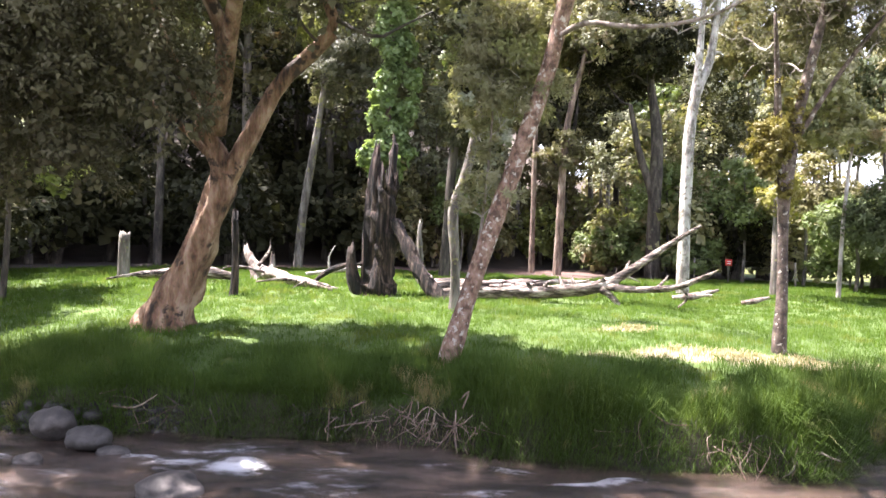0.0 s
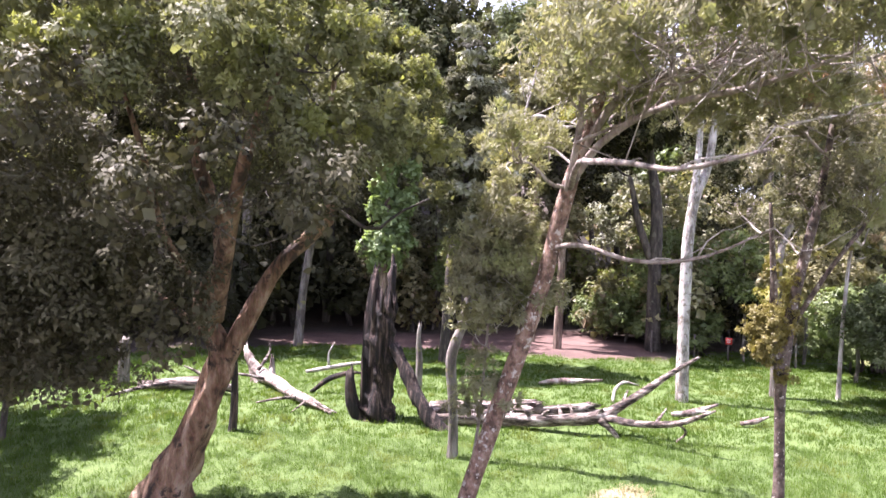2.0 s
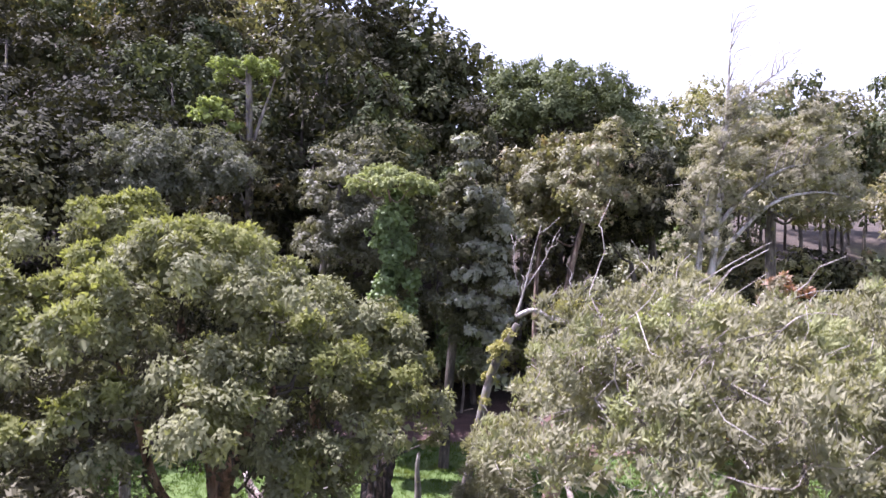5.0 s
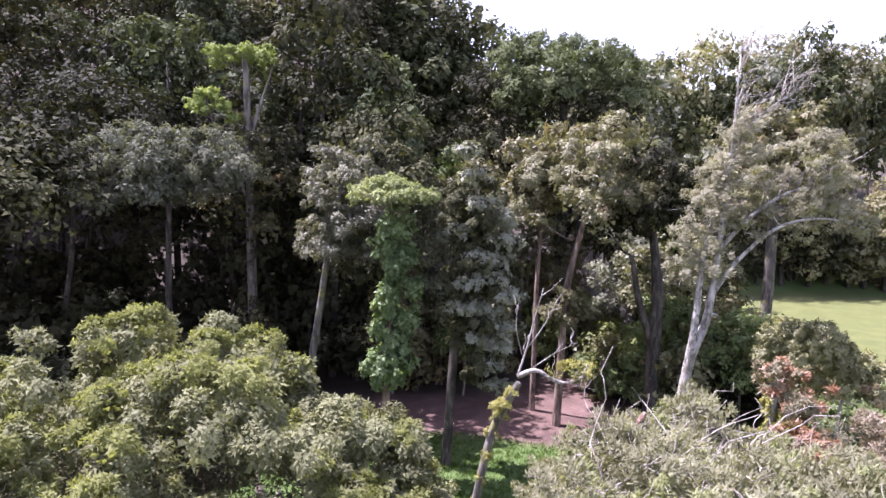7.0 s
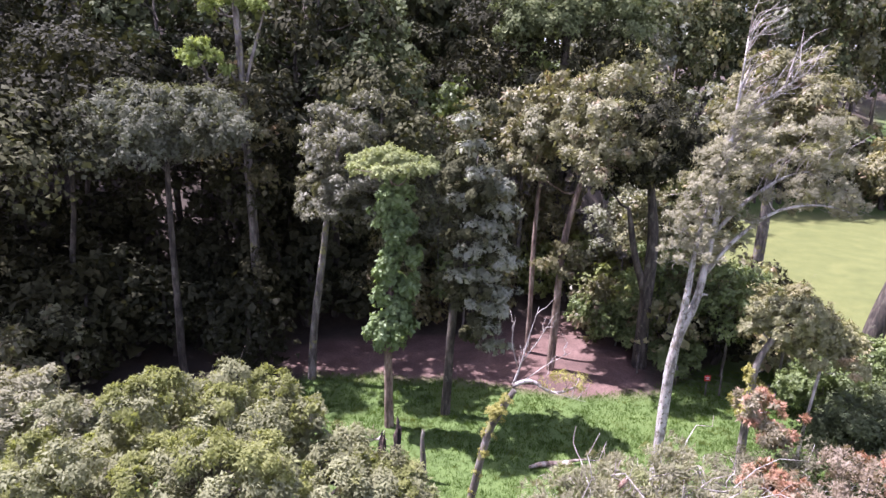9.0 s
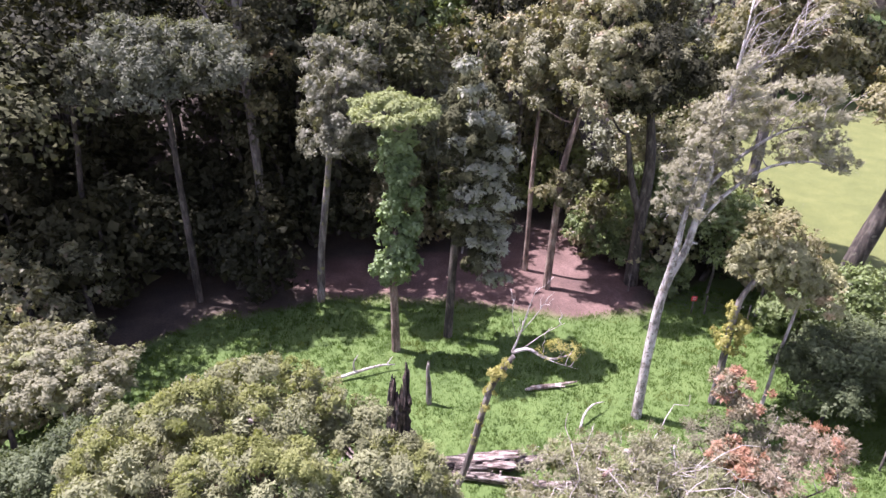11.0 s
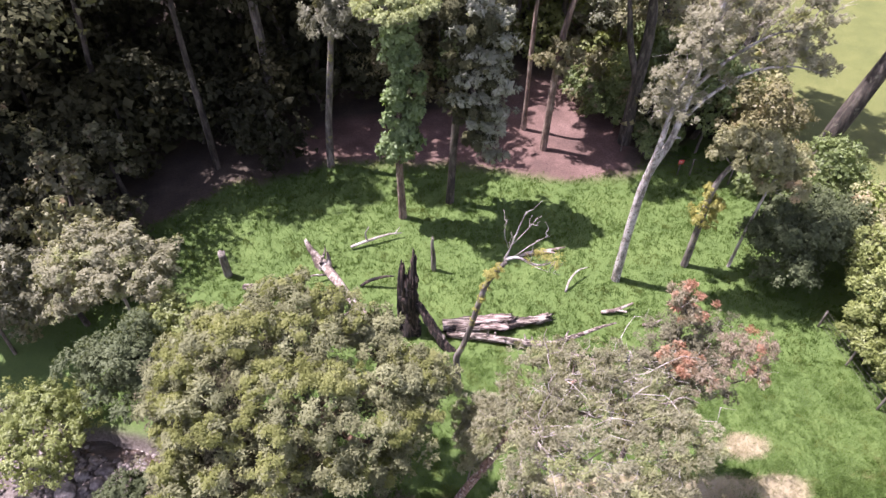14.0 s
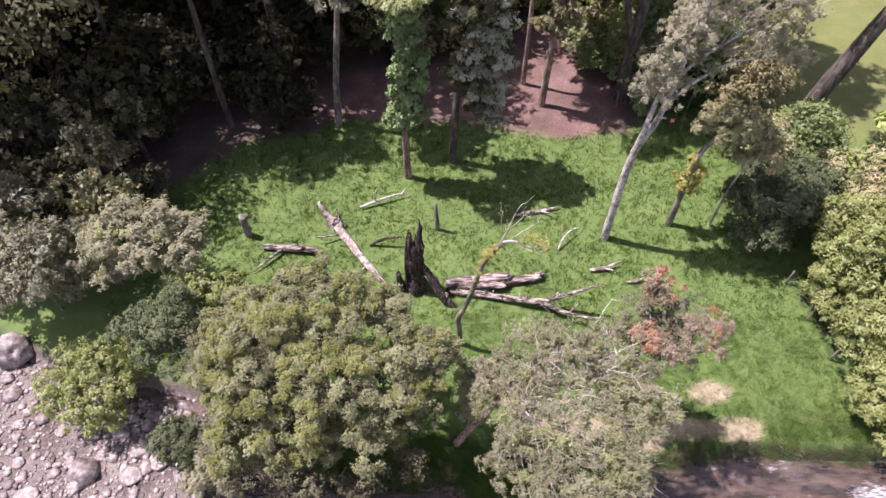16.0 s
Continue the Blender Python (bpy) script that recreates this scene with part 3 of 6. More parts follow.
def build_water():
    m, n, l = nodes_of("stream_water")
    tc = n.new("ShaderNodeTexCoord")
    a = noise_tex(n, l, tc.outputs["Object"], 1.6, 6, 0.6, (0.5, 1.3, 1))
    fo = noise_tex(n, l, tc.outputs["Object"], 5.0, 7, 0.75, (0.45, 1.5, 1))
    at = n.new("ShaderNodeAttribute")
    at.attribute_name = "foam_glint"
    mul = n.new("ShaderNodeMath")
    mul.operation = "MULTIPLY_ADD"
    mul.inputs[2].default_value = -0.56
    l.new(fo.outputs[0], mul.inputs[0])
    sc = n.new("ShaderNodeMath")
    sc.operation = "MULTIPLY"
    sc.inputs[1].default_value = 2.2
    l.new(at.outputs["Fac"], sc.inputs[0])
    l.new(sc.outputs[0], mul.inputs[1])
    mr = n.new("ShaderNodeMapRange")
    mr.inputs[1].default_value, mr.inputs[2].default_value = -0.06, 0.42
    l.new(mul.outputs[0], mr.inputs[0])
    deep = ramp(n, [(0.40, (0.022, 0.015, 0.011)), (0.6, (0.075, 0.052, 0.04))])
    l.new(a.outputs[0], deep.inputs[0])
    c = mix_rgb(n, l, mr.outputs[0], deep.outputs[0], (0.55, 0.54, 0.56))
    b = n["Principled BSDF"]
    l.new(c, b.inputs["Base Color"])
    rr = n.new("ShaderNodeMapRange")
    rr.inputs[3].default_value, rr.inputs[4].default_value = 0.09, 0.6
    l.new(mr.outputs[0], rr.inputs[0])
    l.new(rr.outputs[0], b.inputs["Roughness"])
    l.new(bump(n, l, mix_rgb(n, l, 0.6, fo.outputs[0], a.outputs[0]), 0.85, 0.16), b.inputs["Normal"])
    xs, ys = np.concatenate([np.linspace(-90, -31, 30), np.linspace(-30, 30, 240), np.linspace(31, 120, 30)]), np.concatenate([np.linspace(-6, 4.8, 12), np.linspace(5, 19, 76), np.linspace(20, 44, 12)])
    x, y, f = grid_geo(xs, ys)
    z = WATER_Z + 0.15 * (fbm(x * 0.8, y * 1.7, 31) - 0.5) + 0.10 * (fbm(x * 1.6, y * 2.8, 33, 2) - 0.5)
    # streaks over the whole stream: sky reflection put into the water colour
    foam_glint = 0.30 + 0.75 * (fbm(x * 0.7, y * 2.6, 37) - 0.5)
    for cx, cy, rx, ry, s in ((-2.75, 8.9, 0.55, 0.4, 1.0), (-3.6, 9.1, 0.6, 0.28, 0.8), (1.95, 8.75, 0.55, 0.2, 0.9), (3.9, 8.0, 0.5, 0.2, 0.85), (5.2, 8.2, 0.4, 0.2, 0.8), (-5.0, 8.5, 0.9, 0.3, 0.55), (-5.8, 7.6, 0.9, 0.4, 1.0),
                              (20.5, 10.2, 2.6, 1.2, 0.62), (15.5, 10.0, 2.0, 0.5, 0.5), (10, 9.2, 2.0, 0.6, 0.46), (24, 9.5, 3, 2, 0.6), (-1.2, 8.9, 1.2, 0.25, 0.55), (0.6, 8.2, 1.0, 0.22, 0.6), (2.6, 8.9, 0.7, 0.15, 0.7), (-4.2, 9.3, 0.5, 0.15, 0.8), (-6.3, 9.0, 0.6, 0.3, 0.7), (1.0, 9.3, 0.8, 0.12, 0.6)):
        q = ((x - cx) / rx) ** 2 + ((y - cy) / ry) ** 2
        foam_glint = np.maximum(foam_glint, s * np.exp(-q))
        z = z + 0.07 * s * np.exp(-q) * (0.4 + fbm(x * 4, y * 6, 35))
    me = mesh_np("water", np.stack([x, y, z], 1), f, m, True)
    me.attributes.new("foam_glint", "FLOAT", "POINT").data.foreach_set("value", foam_glint.astype(np.float32))
    tagged(new("water", me), "shallow brown stream with white riffles and sky reflection in its colour", "stream", kind="structure")


build_water()


# ---- trees ----
def tree(name, label, at, stem, bark, crowns, limbs=(), limb_bark=None, boughs=None, steps=22, sides=12, category="tree", group="", flute=0.0, bough_r=0.05, bough_mat=None, extra=2, seed=1, single=False, core=0.72, inner=52, tuft=0.27, jut=0.34, brush=0.3, fill=1.9, rough=0.14, sweep=(0, 0, 0)):
    """stem and limbs: (x, y, z, radius) from the foot. crowns: (part name, clumps, leaf material, count, size, droop, slim, part label)."""
    rng = np.random.default_rng(seed)
    x, y = at[:2]
    z = at[2] if len(at) > 2 else hz(x, y)
    t = thing(name, (x, y, z), label, category, group)
    part("trunk", limb([(stem[0][0], stem[0][1], stem[0][2] - 0.35, stem[0][3] * 1.25)] + list(stem), steps=steps, sides=sides, rough=rough, seed=seed, flute=flute), bark, t)
    for k, pts in enumerate(limbs):
        part("limb" if pts[0][3] > 0.03 else "twig", limb(pts, steps=14 if pts[0][3] > 0.03 else 8, sides=9 if pts[0][3] > 0.03 else 5, seed=seed + k, rough=0.16), (limb_bark or bark) if pts[0][3] > 0.03 else (bough_mat or limb_bark or bark), t)
    every = []
    for cname, clumps, mat, count, size, droop, slim, clabel in crowns:
        part(cname, clump_leaves(clumps, count, size, rng, droop, slim, single, core, inner, 0.3 if inner < 13 else tuft, jut, brush, fill, sweep), mat, t, clabel, smooth=False)
        if boughs is None or cname in boughs:
            every += list(clumps)
    if every:
        part("branchwork", twig_set([stem[len(stem) // 2:] if len(stem) > 3 else stem] + list(limbs), every, rng, bough_r, 3 if inner < 13 else 5, extra, 5 if inner < 13 else 8), bough_mat or limb_bark or bark, t, kind="stuff")
    return t


def rel(at, pts):
    """World places as places from the foot of a thing."""
    z = at[2] if len(at) > 2 else hz(at[0], at[1])
    return [(p[0] - at[0], p[1] - at[1], p[2] - z, *p[3:]) for p in pts]


R2 = np.random.default_rng(21)

# the broad old tree on the bank
LT = (-6.1, 14.6, 1.0)
big_stem = rel(LT, [(-6.15, 14.6, 1.0, 0.6), (-5.85, 14.55, 1.8, 0.41), (-5.36, 14.4, 3.0, 0.335), (-4.9, 14.2, 4.0, 0.3), (-4.95, 14.15, 4.6, 0.22), (-5.3, 14.1, 5.5, 0.2), (-4.85, 14.0, 6.4, 0.18), (-4.9, 13.8, 7.4, 0.16), (-5.2, 13.3, 8.6, 0.13), (-5.1, 12.5, 10.6, 0.06)])
big_limbs = [
    rel(LT, [(-4.95, 14.2, 3.9, 0.24), (-4.35, 14.2, 5.1, 0.2), (-3.7, 14.1, 6.3, 0.175), (-3.0, 14.0, 7.0, 0.16), (-2.5, 13.9, 7.6, 0.145), (-2.7, 13.7, 8.4, 0.1), (-2.4, 13.2, 10.2, 0.05)]),
    rel(LT, [(-5.2, 13.9, 5.6, 0.1), (-5.9, 13.4, 7.0, 0.09), (-6.2, 13.0, 8.6, 0.07), (-6.6, 12.6, 10.2, 0.03)]),
    rel(LT, [(-5.0, 14.1, 4.6, 0.085), (-5.9, 13.8, 5.5, 0.075), (-7.1, 13.4, 6.3, 0.065), (-8.1, 13.0, 7.1, 0.055), (-8.8, 12.4, 8.4, 0.035)]),
    rel(LT, [(-4.9, 13.8, 5.2, 0.2), (-4.2, 12.4, 7.0, 0.16), (-3.4, 11.0, 8.6, 0.1), (-2.6, 10.2, 9.8, 0.05)]),
]
big_shell = shell_clumps((-5.4, 12.1, 7.9), (4.9, 4.3, 4.5), 190, 0.53, R2, low=-0.22, flat=0.78, q0=0.8, q1=0.24)
big_shell += [(-10.2, 14.2, 8.1, 1.0, 1.0, 0.7), (-9.2, 15.2, 8.4, 1.0, 1.0, 0.7), (-1.6, 12.4, 10.4, 0.9, 0.9, 0.65), (-1.0, 12.7, 10.0, 0.75, 0.75, 0.6), (-2.4, 11.2, 10.0, 0.8, 0.9, 0.65), (-1.3, 12.0, 9.0, 0.7, 0.7, 0.6), (-0.9, 13.2, 9.0, 0.6, 0.6, 0.5)]
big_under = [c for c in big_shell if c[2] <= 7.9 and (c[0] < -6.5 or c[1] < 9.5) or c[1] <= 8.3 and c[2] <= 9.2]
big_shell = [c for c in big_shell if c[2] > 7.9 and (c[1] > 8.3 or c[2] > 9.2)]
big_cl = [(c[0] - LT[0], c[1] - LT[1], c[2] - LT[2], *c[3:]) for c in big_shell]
big_sunlit = [(c[0], c[1] - 0.1, c[2] + 0.75 * c[5], c[3] * 0.8, c[4] * 0.8, c[5] * 0.5) for c in big_cl if R2.random() < (0.6 if c[2] > 8.0 else 0.16)]
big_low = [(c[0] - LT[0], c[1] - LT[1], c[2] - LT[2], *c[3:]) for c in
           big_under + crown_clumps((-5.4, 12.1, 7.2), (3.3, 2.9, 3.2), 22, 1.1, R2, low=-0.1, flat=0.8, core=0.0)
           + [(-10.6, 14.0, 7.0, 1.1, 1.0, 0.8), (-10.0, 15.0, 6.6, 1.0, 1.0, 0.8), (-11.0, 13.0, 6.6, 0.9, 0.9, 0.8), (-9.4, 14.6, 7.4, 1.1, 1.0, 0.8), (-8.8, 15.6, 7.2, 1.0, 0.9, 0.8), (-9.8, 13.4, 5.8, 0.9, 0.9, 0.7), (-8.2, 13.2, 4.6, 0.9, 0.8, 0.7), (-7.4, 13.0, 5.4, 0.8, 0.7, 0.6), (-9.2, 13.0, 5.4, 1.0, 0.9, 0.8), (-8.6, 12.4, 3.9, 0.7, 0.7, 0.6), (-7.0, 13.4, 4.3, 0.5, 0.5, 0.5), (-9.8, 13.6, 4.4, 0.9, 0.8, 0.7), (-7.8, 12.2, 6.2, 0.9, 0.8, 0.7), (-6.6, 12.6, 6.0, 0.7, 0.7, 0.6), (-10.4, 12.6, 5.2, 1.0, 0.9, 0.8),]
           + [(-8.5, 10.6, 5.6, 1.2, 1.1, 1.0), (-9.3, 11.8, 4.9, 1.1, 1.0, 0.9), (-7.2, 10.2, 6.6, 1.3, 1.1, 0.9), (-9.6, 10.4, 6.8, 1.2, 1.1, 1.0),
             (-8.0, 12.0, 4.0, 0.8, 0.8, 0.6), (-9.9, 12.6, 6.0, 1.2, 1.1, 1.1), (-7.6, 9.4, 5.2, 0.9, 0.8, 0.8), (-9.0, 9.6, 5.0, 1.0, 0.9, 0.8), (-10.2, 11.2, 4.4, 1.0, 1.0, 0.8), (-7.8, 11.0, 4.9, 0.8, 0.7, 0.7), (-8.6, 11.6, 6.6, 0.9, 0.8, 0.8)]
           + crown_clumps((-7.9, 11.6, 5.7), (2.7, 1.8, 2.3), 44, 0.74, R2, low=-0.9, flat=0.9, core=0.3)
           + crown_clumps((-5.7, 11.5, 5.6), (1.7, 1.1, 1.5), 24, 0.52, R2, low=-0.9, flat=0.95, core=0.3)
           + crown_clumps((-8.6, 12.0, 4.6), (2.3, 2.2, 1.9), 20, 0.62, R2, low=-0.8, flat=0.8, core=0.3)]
tree("paperbark_tree", "broad old paperbark, pinkish forked trunk and dense olive crown", LT, big_stem, M_BARK_BIG,
     [("crown", big_cl, M_LEAF_BIG, 150000, 0.092, 0.3, 0.44, ""), ("young_leaves", big_sunlit, M_LEAF_SUNLIT, 62000, 0.085, -0.1, 0.42, "yellow-green upper leaves with sunlight in their colour"), ("lower_crown", big_low, M_LEAF_SHADE, 80000, 0.1, 0.45, 0.42, "lower foliage with the crown's shade in its brown colour")], big_limbs, flute=0.17, rough=0.28, steps=44, bough_r=0.045, bough_mat=M_BARK_DARK, sides=26, seed=3, single=True, tuft=0.38, jut=0.3, brush=0.45, fill=1.9, inner=24, boughs=("crown", "lower_crown"))

# the leaning tree with the grey feathery crown
LN = (0.15, 12.4, 0.5)
lean_stem = rel(LN, [(0.12, 12.4, 0.5, 0.23), (0.3, 12.4, 1.3, 0.19), (0.62, 12.35, 2.4, 0.175), (1.23, 12.3, 4.3, 0.165), (1.87, 12.2, 6.4, 0.155), (2.14, 12.1, 7.6, 0.155), (2.45, 11.9, 8.8, 0.12), (2.9, 11.6, 10.2, 0.08), (3.5, 11.2, 11.6, 0.04)])
lean_lines = [
    [(2.25, 12.0, 8.0, 0.10), (2.15, 10.8, 8.3, 0.085), (2.1, 9.5, 8.15, 0.075), (2.3, 8.2, 7.95, 0.065), (2.6, 7.2, 7.75, 0.05), (3.3, 6.6, 7.9, 0.03)],
    [(1.98, 12.15, 6.9, 0.09), (2.4, 11.5, 6.95, 0.075), (3.2, 10.9, 6.7, 0.06), (4.2, 10.6, 6.8, 0.045), (5.2, 10.3, 7.3, 0.025)],
    [(2.4, 11.9, 8.6, 0.11), (2.9, 11.6, 9.5, 0.10), (3.6, 11.2, 9.9, 0.085), (4.8, 10.8, 10.1, 0.06), (5.9, 10.4, 10.2, 0.03)],
    [(2.2, 12.0, 8.0, 0.10), (2.7, 11.4, 8.8, 0.09), (3.4, 10.4, 9.2, 0.07), (4.4, 9.4, 9.3, 0.05), (5.4, 8.6, 9.6, 0.025)]]
lean_lines += [
    [(2.15, 12.1, 7.7, 0.09), (2.3, 11.5, 9.0, 0.07), (2.2, 10.6, 10.0, 0.05), (2.4, 9.6, 10.7, 0.02)],
    [(2.5, 11.8, 8.9, 0.09), (3.2, 12.1, 9.8, 0.07), (4.3, 12.6, 10.4, 0.05), (5.6, 12.9, 10.8, 0.02)],
    [(0.45, 12.3, 1.7, 0.05), (0.7, 12.6, 3.2, 0.04), (0.85, 12.8, 5.0, 0.03), (0.9, 12.8, 6.6, 0.015)]]
lean_limbs = [[(*q[:3], q[3] * (0.62 if k < 2 else 0.8)) for q in rel(LN, p)] for k, p in enumerate(lean_lines)]
for n, base in enumerate(list(lean_limbs[:6])):
    a = catmull(base, 12)
    for k in (6, 8, 10) if n < 2 else (3, 4, 5, 6, 7, 8, 9, 10):
        s, d = a[k], R2.normal(size=3) * np.array([0.5, 0.55, 0.35]) + np.array([0.65, -0.15, 0.45])
        lean_limbs.append(wavy(s, s[:3] + d * (1.2 if n < 2 else 2.0), s[3] * 0.55, 0.006, R2, 7, 0.07))
for k in range(44):
    a = catmull(lean_limbs[2 + int(R2.integers(4))], 12)
    s = a[int(R2.integers(3, 12))]
    u, q = R2.uniform(0, 6.28), 1.75 * R2.random() ** 0.8
    e = np.array([4.3 + 3.0 * math.sin(q) * math.cos(u), 9.6 + 3.6 * math.sin(q) * math.sin(u), 9.7 + 1.75 * math.cos(q)]) - np.array(LN)
    twig = wavy(s, e, 0.016, 0.005, R2, 8, 0.11, 0.06)
    lean_limbs.append(twig)
    for m in (3, 4, 5):
        b = np.array(twig[m][:3])
        lean_limbs.append(wavy(b, b + R2.normal(size=3) * 0.35 + np.array([0.2, 0, 0.35]), 0.010, 0.004, R2, 4, 0.08))
for k in range(16):
    a = catmull(lean_limbs[(3, 4)[k % 2]], 12)
    s = a[int(R2.integers(6, 12))]
    u, q = R2.uniform(3.7, 5.4), 0.55 + 0.3 * R2.random()
    e = np.array([5.0 + 4.2 * q * math.cos(u), 10.0 + 4.2 * q * math.sin(u), 9.2 - 1.0 * q + 1.6 * R2.random()]) - np.array(LN)
    lean_limbs.append(wavy(s, e, 0.015, 0.005, R2, 8, 0.11, 0.1))
lean_cl = [(c[0] - LN[0], c[1] - LN[1], c[2] - LN[2], *c[3:]) for c in
           shell_clumps((4.3, 9.6, 9.75), (3.0, 3.5, 1.8), 84, 0.46, R2, low=-0.35, flat=0.8, q0=0.62, q1=0.4)
           + [(6.6, 9.2, 8.6, 0.6, 0.6, 0.5), (7.3, 10.0, 8.2, 0.6, 0.6, 0.5), (6.2, 8.2, 8.9, 0.5, 0.5, 0.4), (7.0, 9.0, 7.7, 0.5, 0.5, 0.5), (7.7, 10.6, 8.8, 0.6, 0.6, 0.5), (6.9, 10.6, 7.5, 0.5, 0.5, 0.4), (1.9, 7.4, 9.5, 0.55, 0.5, 0.45), (2.7, 6.8, 9.3, 0.55, 0.5, 0.45), (3.6, 6.4, 9.2, 0.6, 0.5, 0.45), (4.6, 6.3, 9.2, 0.6, 0.5, 0.45), (5.6, 6.6, 9.1, 0.55, 0.5, 0.45), (1.6, 8.3, 9.7, 0.5, 0.5, 0.45), (3.1, 7.4, 9.9, 0.6, 0.6, 0.45), (4.4, 7.3, 10.0, 0.6, 0.6, 0.45), (1.2, 11.6, 8.4, 0.55, 0.55, 0.5), (1.7, 12.6, 8.8, 0.5, 0.5, 0.45), (2.4, 13.7, 9.2, 0.55, 0.5, 0.45), (3.2, 13.5, 9.6, 0.5, 0.5, 0.45), (1.0, 12.2, 7.7, 0.5, 0.5, 0.5), (2.0, 11.2, 9.6, 0.5, 0.5, 0.45), (0.9, 10.8, 8.6, 0.45, 0.45, 0.45), (2.6, 12.9, 10.0, 0.5, 0.5, 0.4)]
           if not (c[0] > 6.1 and c[1] < 9.6)]
lean_top = [(c[0] + 0.1, c[1], c[2] + 0.4 * c[5], c[3] * 0.7, c[4] * 0.7, c[5] * 0.7) for c in lean_cl if R2.random() < 0.55]
shoot_cl = [(c[0] - LN[0], c[1] - LN[1], c[2] - LN[2], *c[3:]) for c in
            crown_clumps((0.95, 12.75, 6.2), (1.0, 0.7, 1.6), 20, 0.42, R2, low=-0.8, flat=1.2) + [(0.75, 12.5, 4.3, 0.4, 0.35, 0.5), (0.5, 12.6, 3.7, 0.3, 0.3, 0.4), (1.1, 12.5, 3.9, 0.3, 0.3, 0.4)]]
tree("leaning_tree", "leaning lichen-spotted tree with a sparse grey-olive crown on the bank", LN, lean_stem, M_BARK_LEAN,
     [("crown", lean_cl, M_LEAF_LEAN, 92000, 0.1, -0.35, 0.27, ""), ("young_leaves", lean_top, M_LEAF_LEANTIP, 16000, 0.095, -0.5, 0.26, "yellowish leaves towards the clump tops"), ("side_shoot", shoot_cl, M_LEAF_LEAN, 26000, 0.11, 0.4, 0.26, "pale hanging foliage")],
     lean_limbs, M_BOUGH, bough_mat=M_TWIG, bough_r=0.035, extra=5, boughs=("crown", "side_shoot"), sweep=(0.3, 0, 0.1), sides=14, steps=30, seed=5, core=0.2, inner=14, single=True, jut=0.8, brush=0.65, fill=1.7)

# the slender tree by the dry patch, with reddish young leaves
RT = (7.3, 14.1, 0.85)
rt_stem = rel(RT, [(7.3, 14.1, 0.85, 0.15), (7.33, 14.1, 2.0, 0.115), (7.32, 14.1, 3.6, 0.115), (7.3, 14.0, 4.6, 0.14), (7.45, 13.9, 6.0, 0.11), (7.8, 13.7, 8.0, 0.09), (8.0, 13.5, 10.0, 0.05)])
rt_limbs = [rel(RT, [(7.3, 14.0, 4.2, 0.10), (7.05, 13.9, 5.2, 0.09), (6.95, 13.8, 6.6, 0.07), (6.7, 13.5, 8.0, 0.03)]),
            rel(RT, [(7.4, 13.9, 5.4, 0.06), (8.2, 13.6, 6.9, 0.045), (9.0, 13.2, 8.2, 0.03), (9.8, 12.8, 9.4, 0.02)])]
rt_cl = [(c[0] - RT[0], c[1] - RT[1], c[2] - RT[2], *c[3:]) for c in crown_clumps((8.3, 14.1, 8.3), (2.0, 1.7, 2.0), 28, 0.5, R2, low=-0.6, flat=0.75)]
rt_red = [(c[0] - RT[0], c[1] - RT[1], c[2] - RT[2], *c[3:]) for c in [(7.9, 14.9, 10.9, 0.7, 0.65, 0.6), (8.1, 14.6, 10.4, 0.5, 0.5, 0.4), (7.3, 12.9, 10.2, 0.6, 0.5, 0.4)]]
rt_pale = [(c[0] - RT[0], c[1] - RT[1], c[2] - RT[2], *c[3:]) for c in [(9.5, 13.2, 10.4, 0.8, 0.7, 0.5), (10.2, 13.6, 10.1, 0.6, 0.6, 0.45), (8.9, 12.9, 10.2, 0.6, 0.55, 0.4), (8.0, 12.4, 10.0, 0.6, 0.6, 0.4), (9.9, 12.8, 9.8, 0.5, 0.5, 0.4)]]
rt_moss = [(c[0] - RT[0], c[1] - RT[1], c[2] - RT[2], *c[3:]) for c in crown_clumps((6.85, 13.85, 5.15), (0.42, 0.36, 0.7), 16, 0.2, R2, low=-0.9, flat=0.9, core=0.3) + [(7.38, 13.9, 6.0, 0.17, 0.17, 0.5), (7.35, 13.95, 5.3, 0.2, 0.2, 0.5), (6.98, 13.85, 6.5, 0.16, 0.16, 0.3), (7.25, 13.9, 4.3, 0.2, 0.18, 0.3)]]
tree("slender_tree", "slender dark-trunked tree with reddish young leaves beside the dry grass", RT, rt_stem, M_BARK_SPOT,
     [("crown", rt_cl, M_LEAF_DUSK, 22000, 0.085, 0.15, 0.34, ""), ("young_leaves", rt_red, M_LEAF_RED, 7000, 0.095, -0.1, 0.4, "red-orange young leaves"), ("faded_leaves", rt_pale, M_LEAF_BLUSH, 6500, 0.09, -0.2, 0.3, "pinkish tan faded leaves"), ("epiphyte", rt_moss, M_LEAF_YELLOW, 12000, 0.055, 0.1, 0.45, "yellow epiphyte clump")],
     rt_limbs, boughs=("crown", "young_leaves", "faded_leaves"), bough_mat=M_TWIG, extra=6, seed=7, core=0.3, single=True, jut=0.6, brush=0.6)

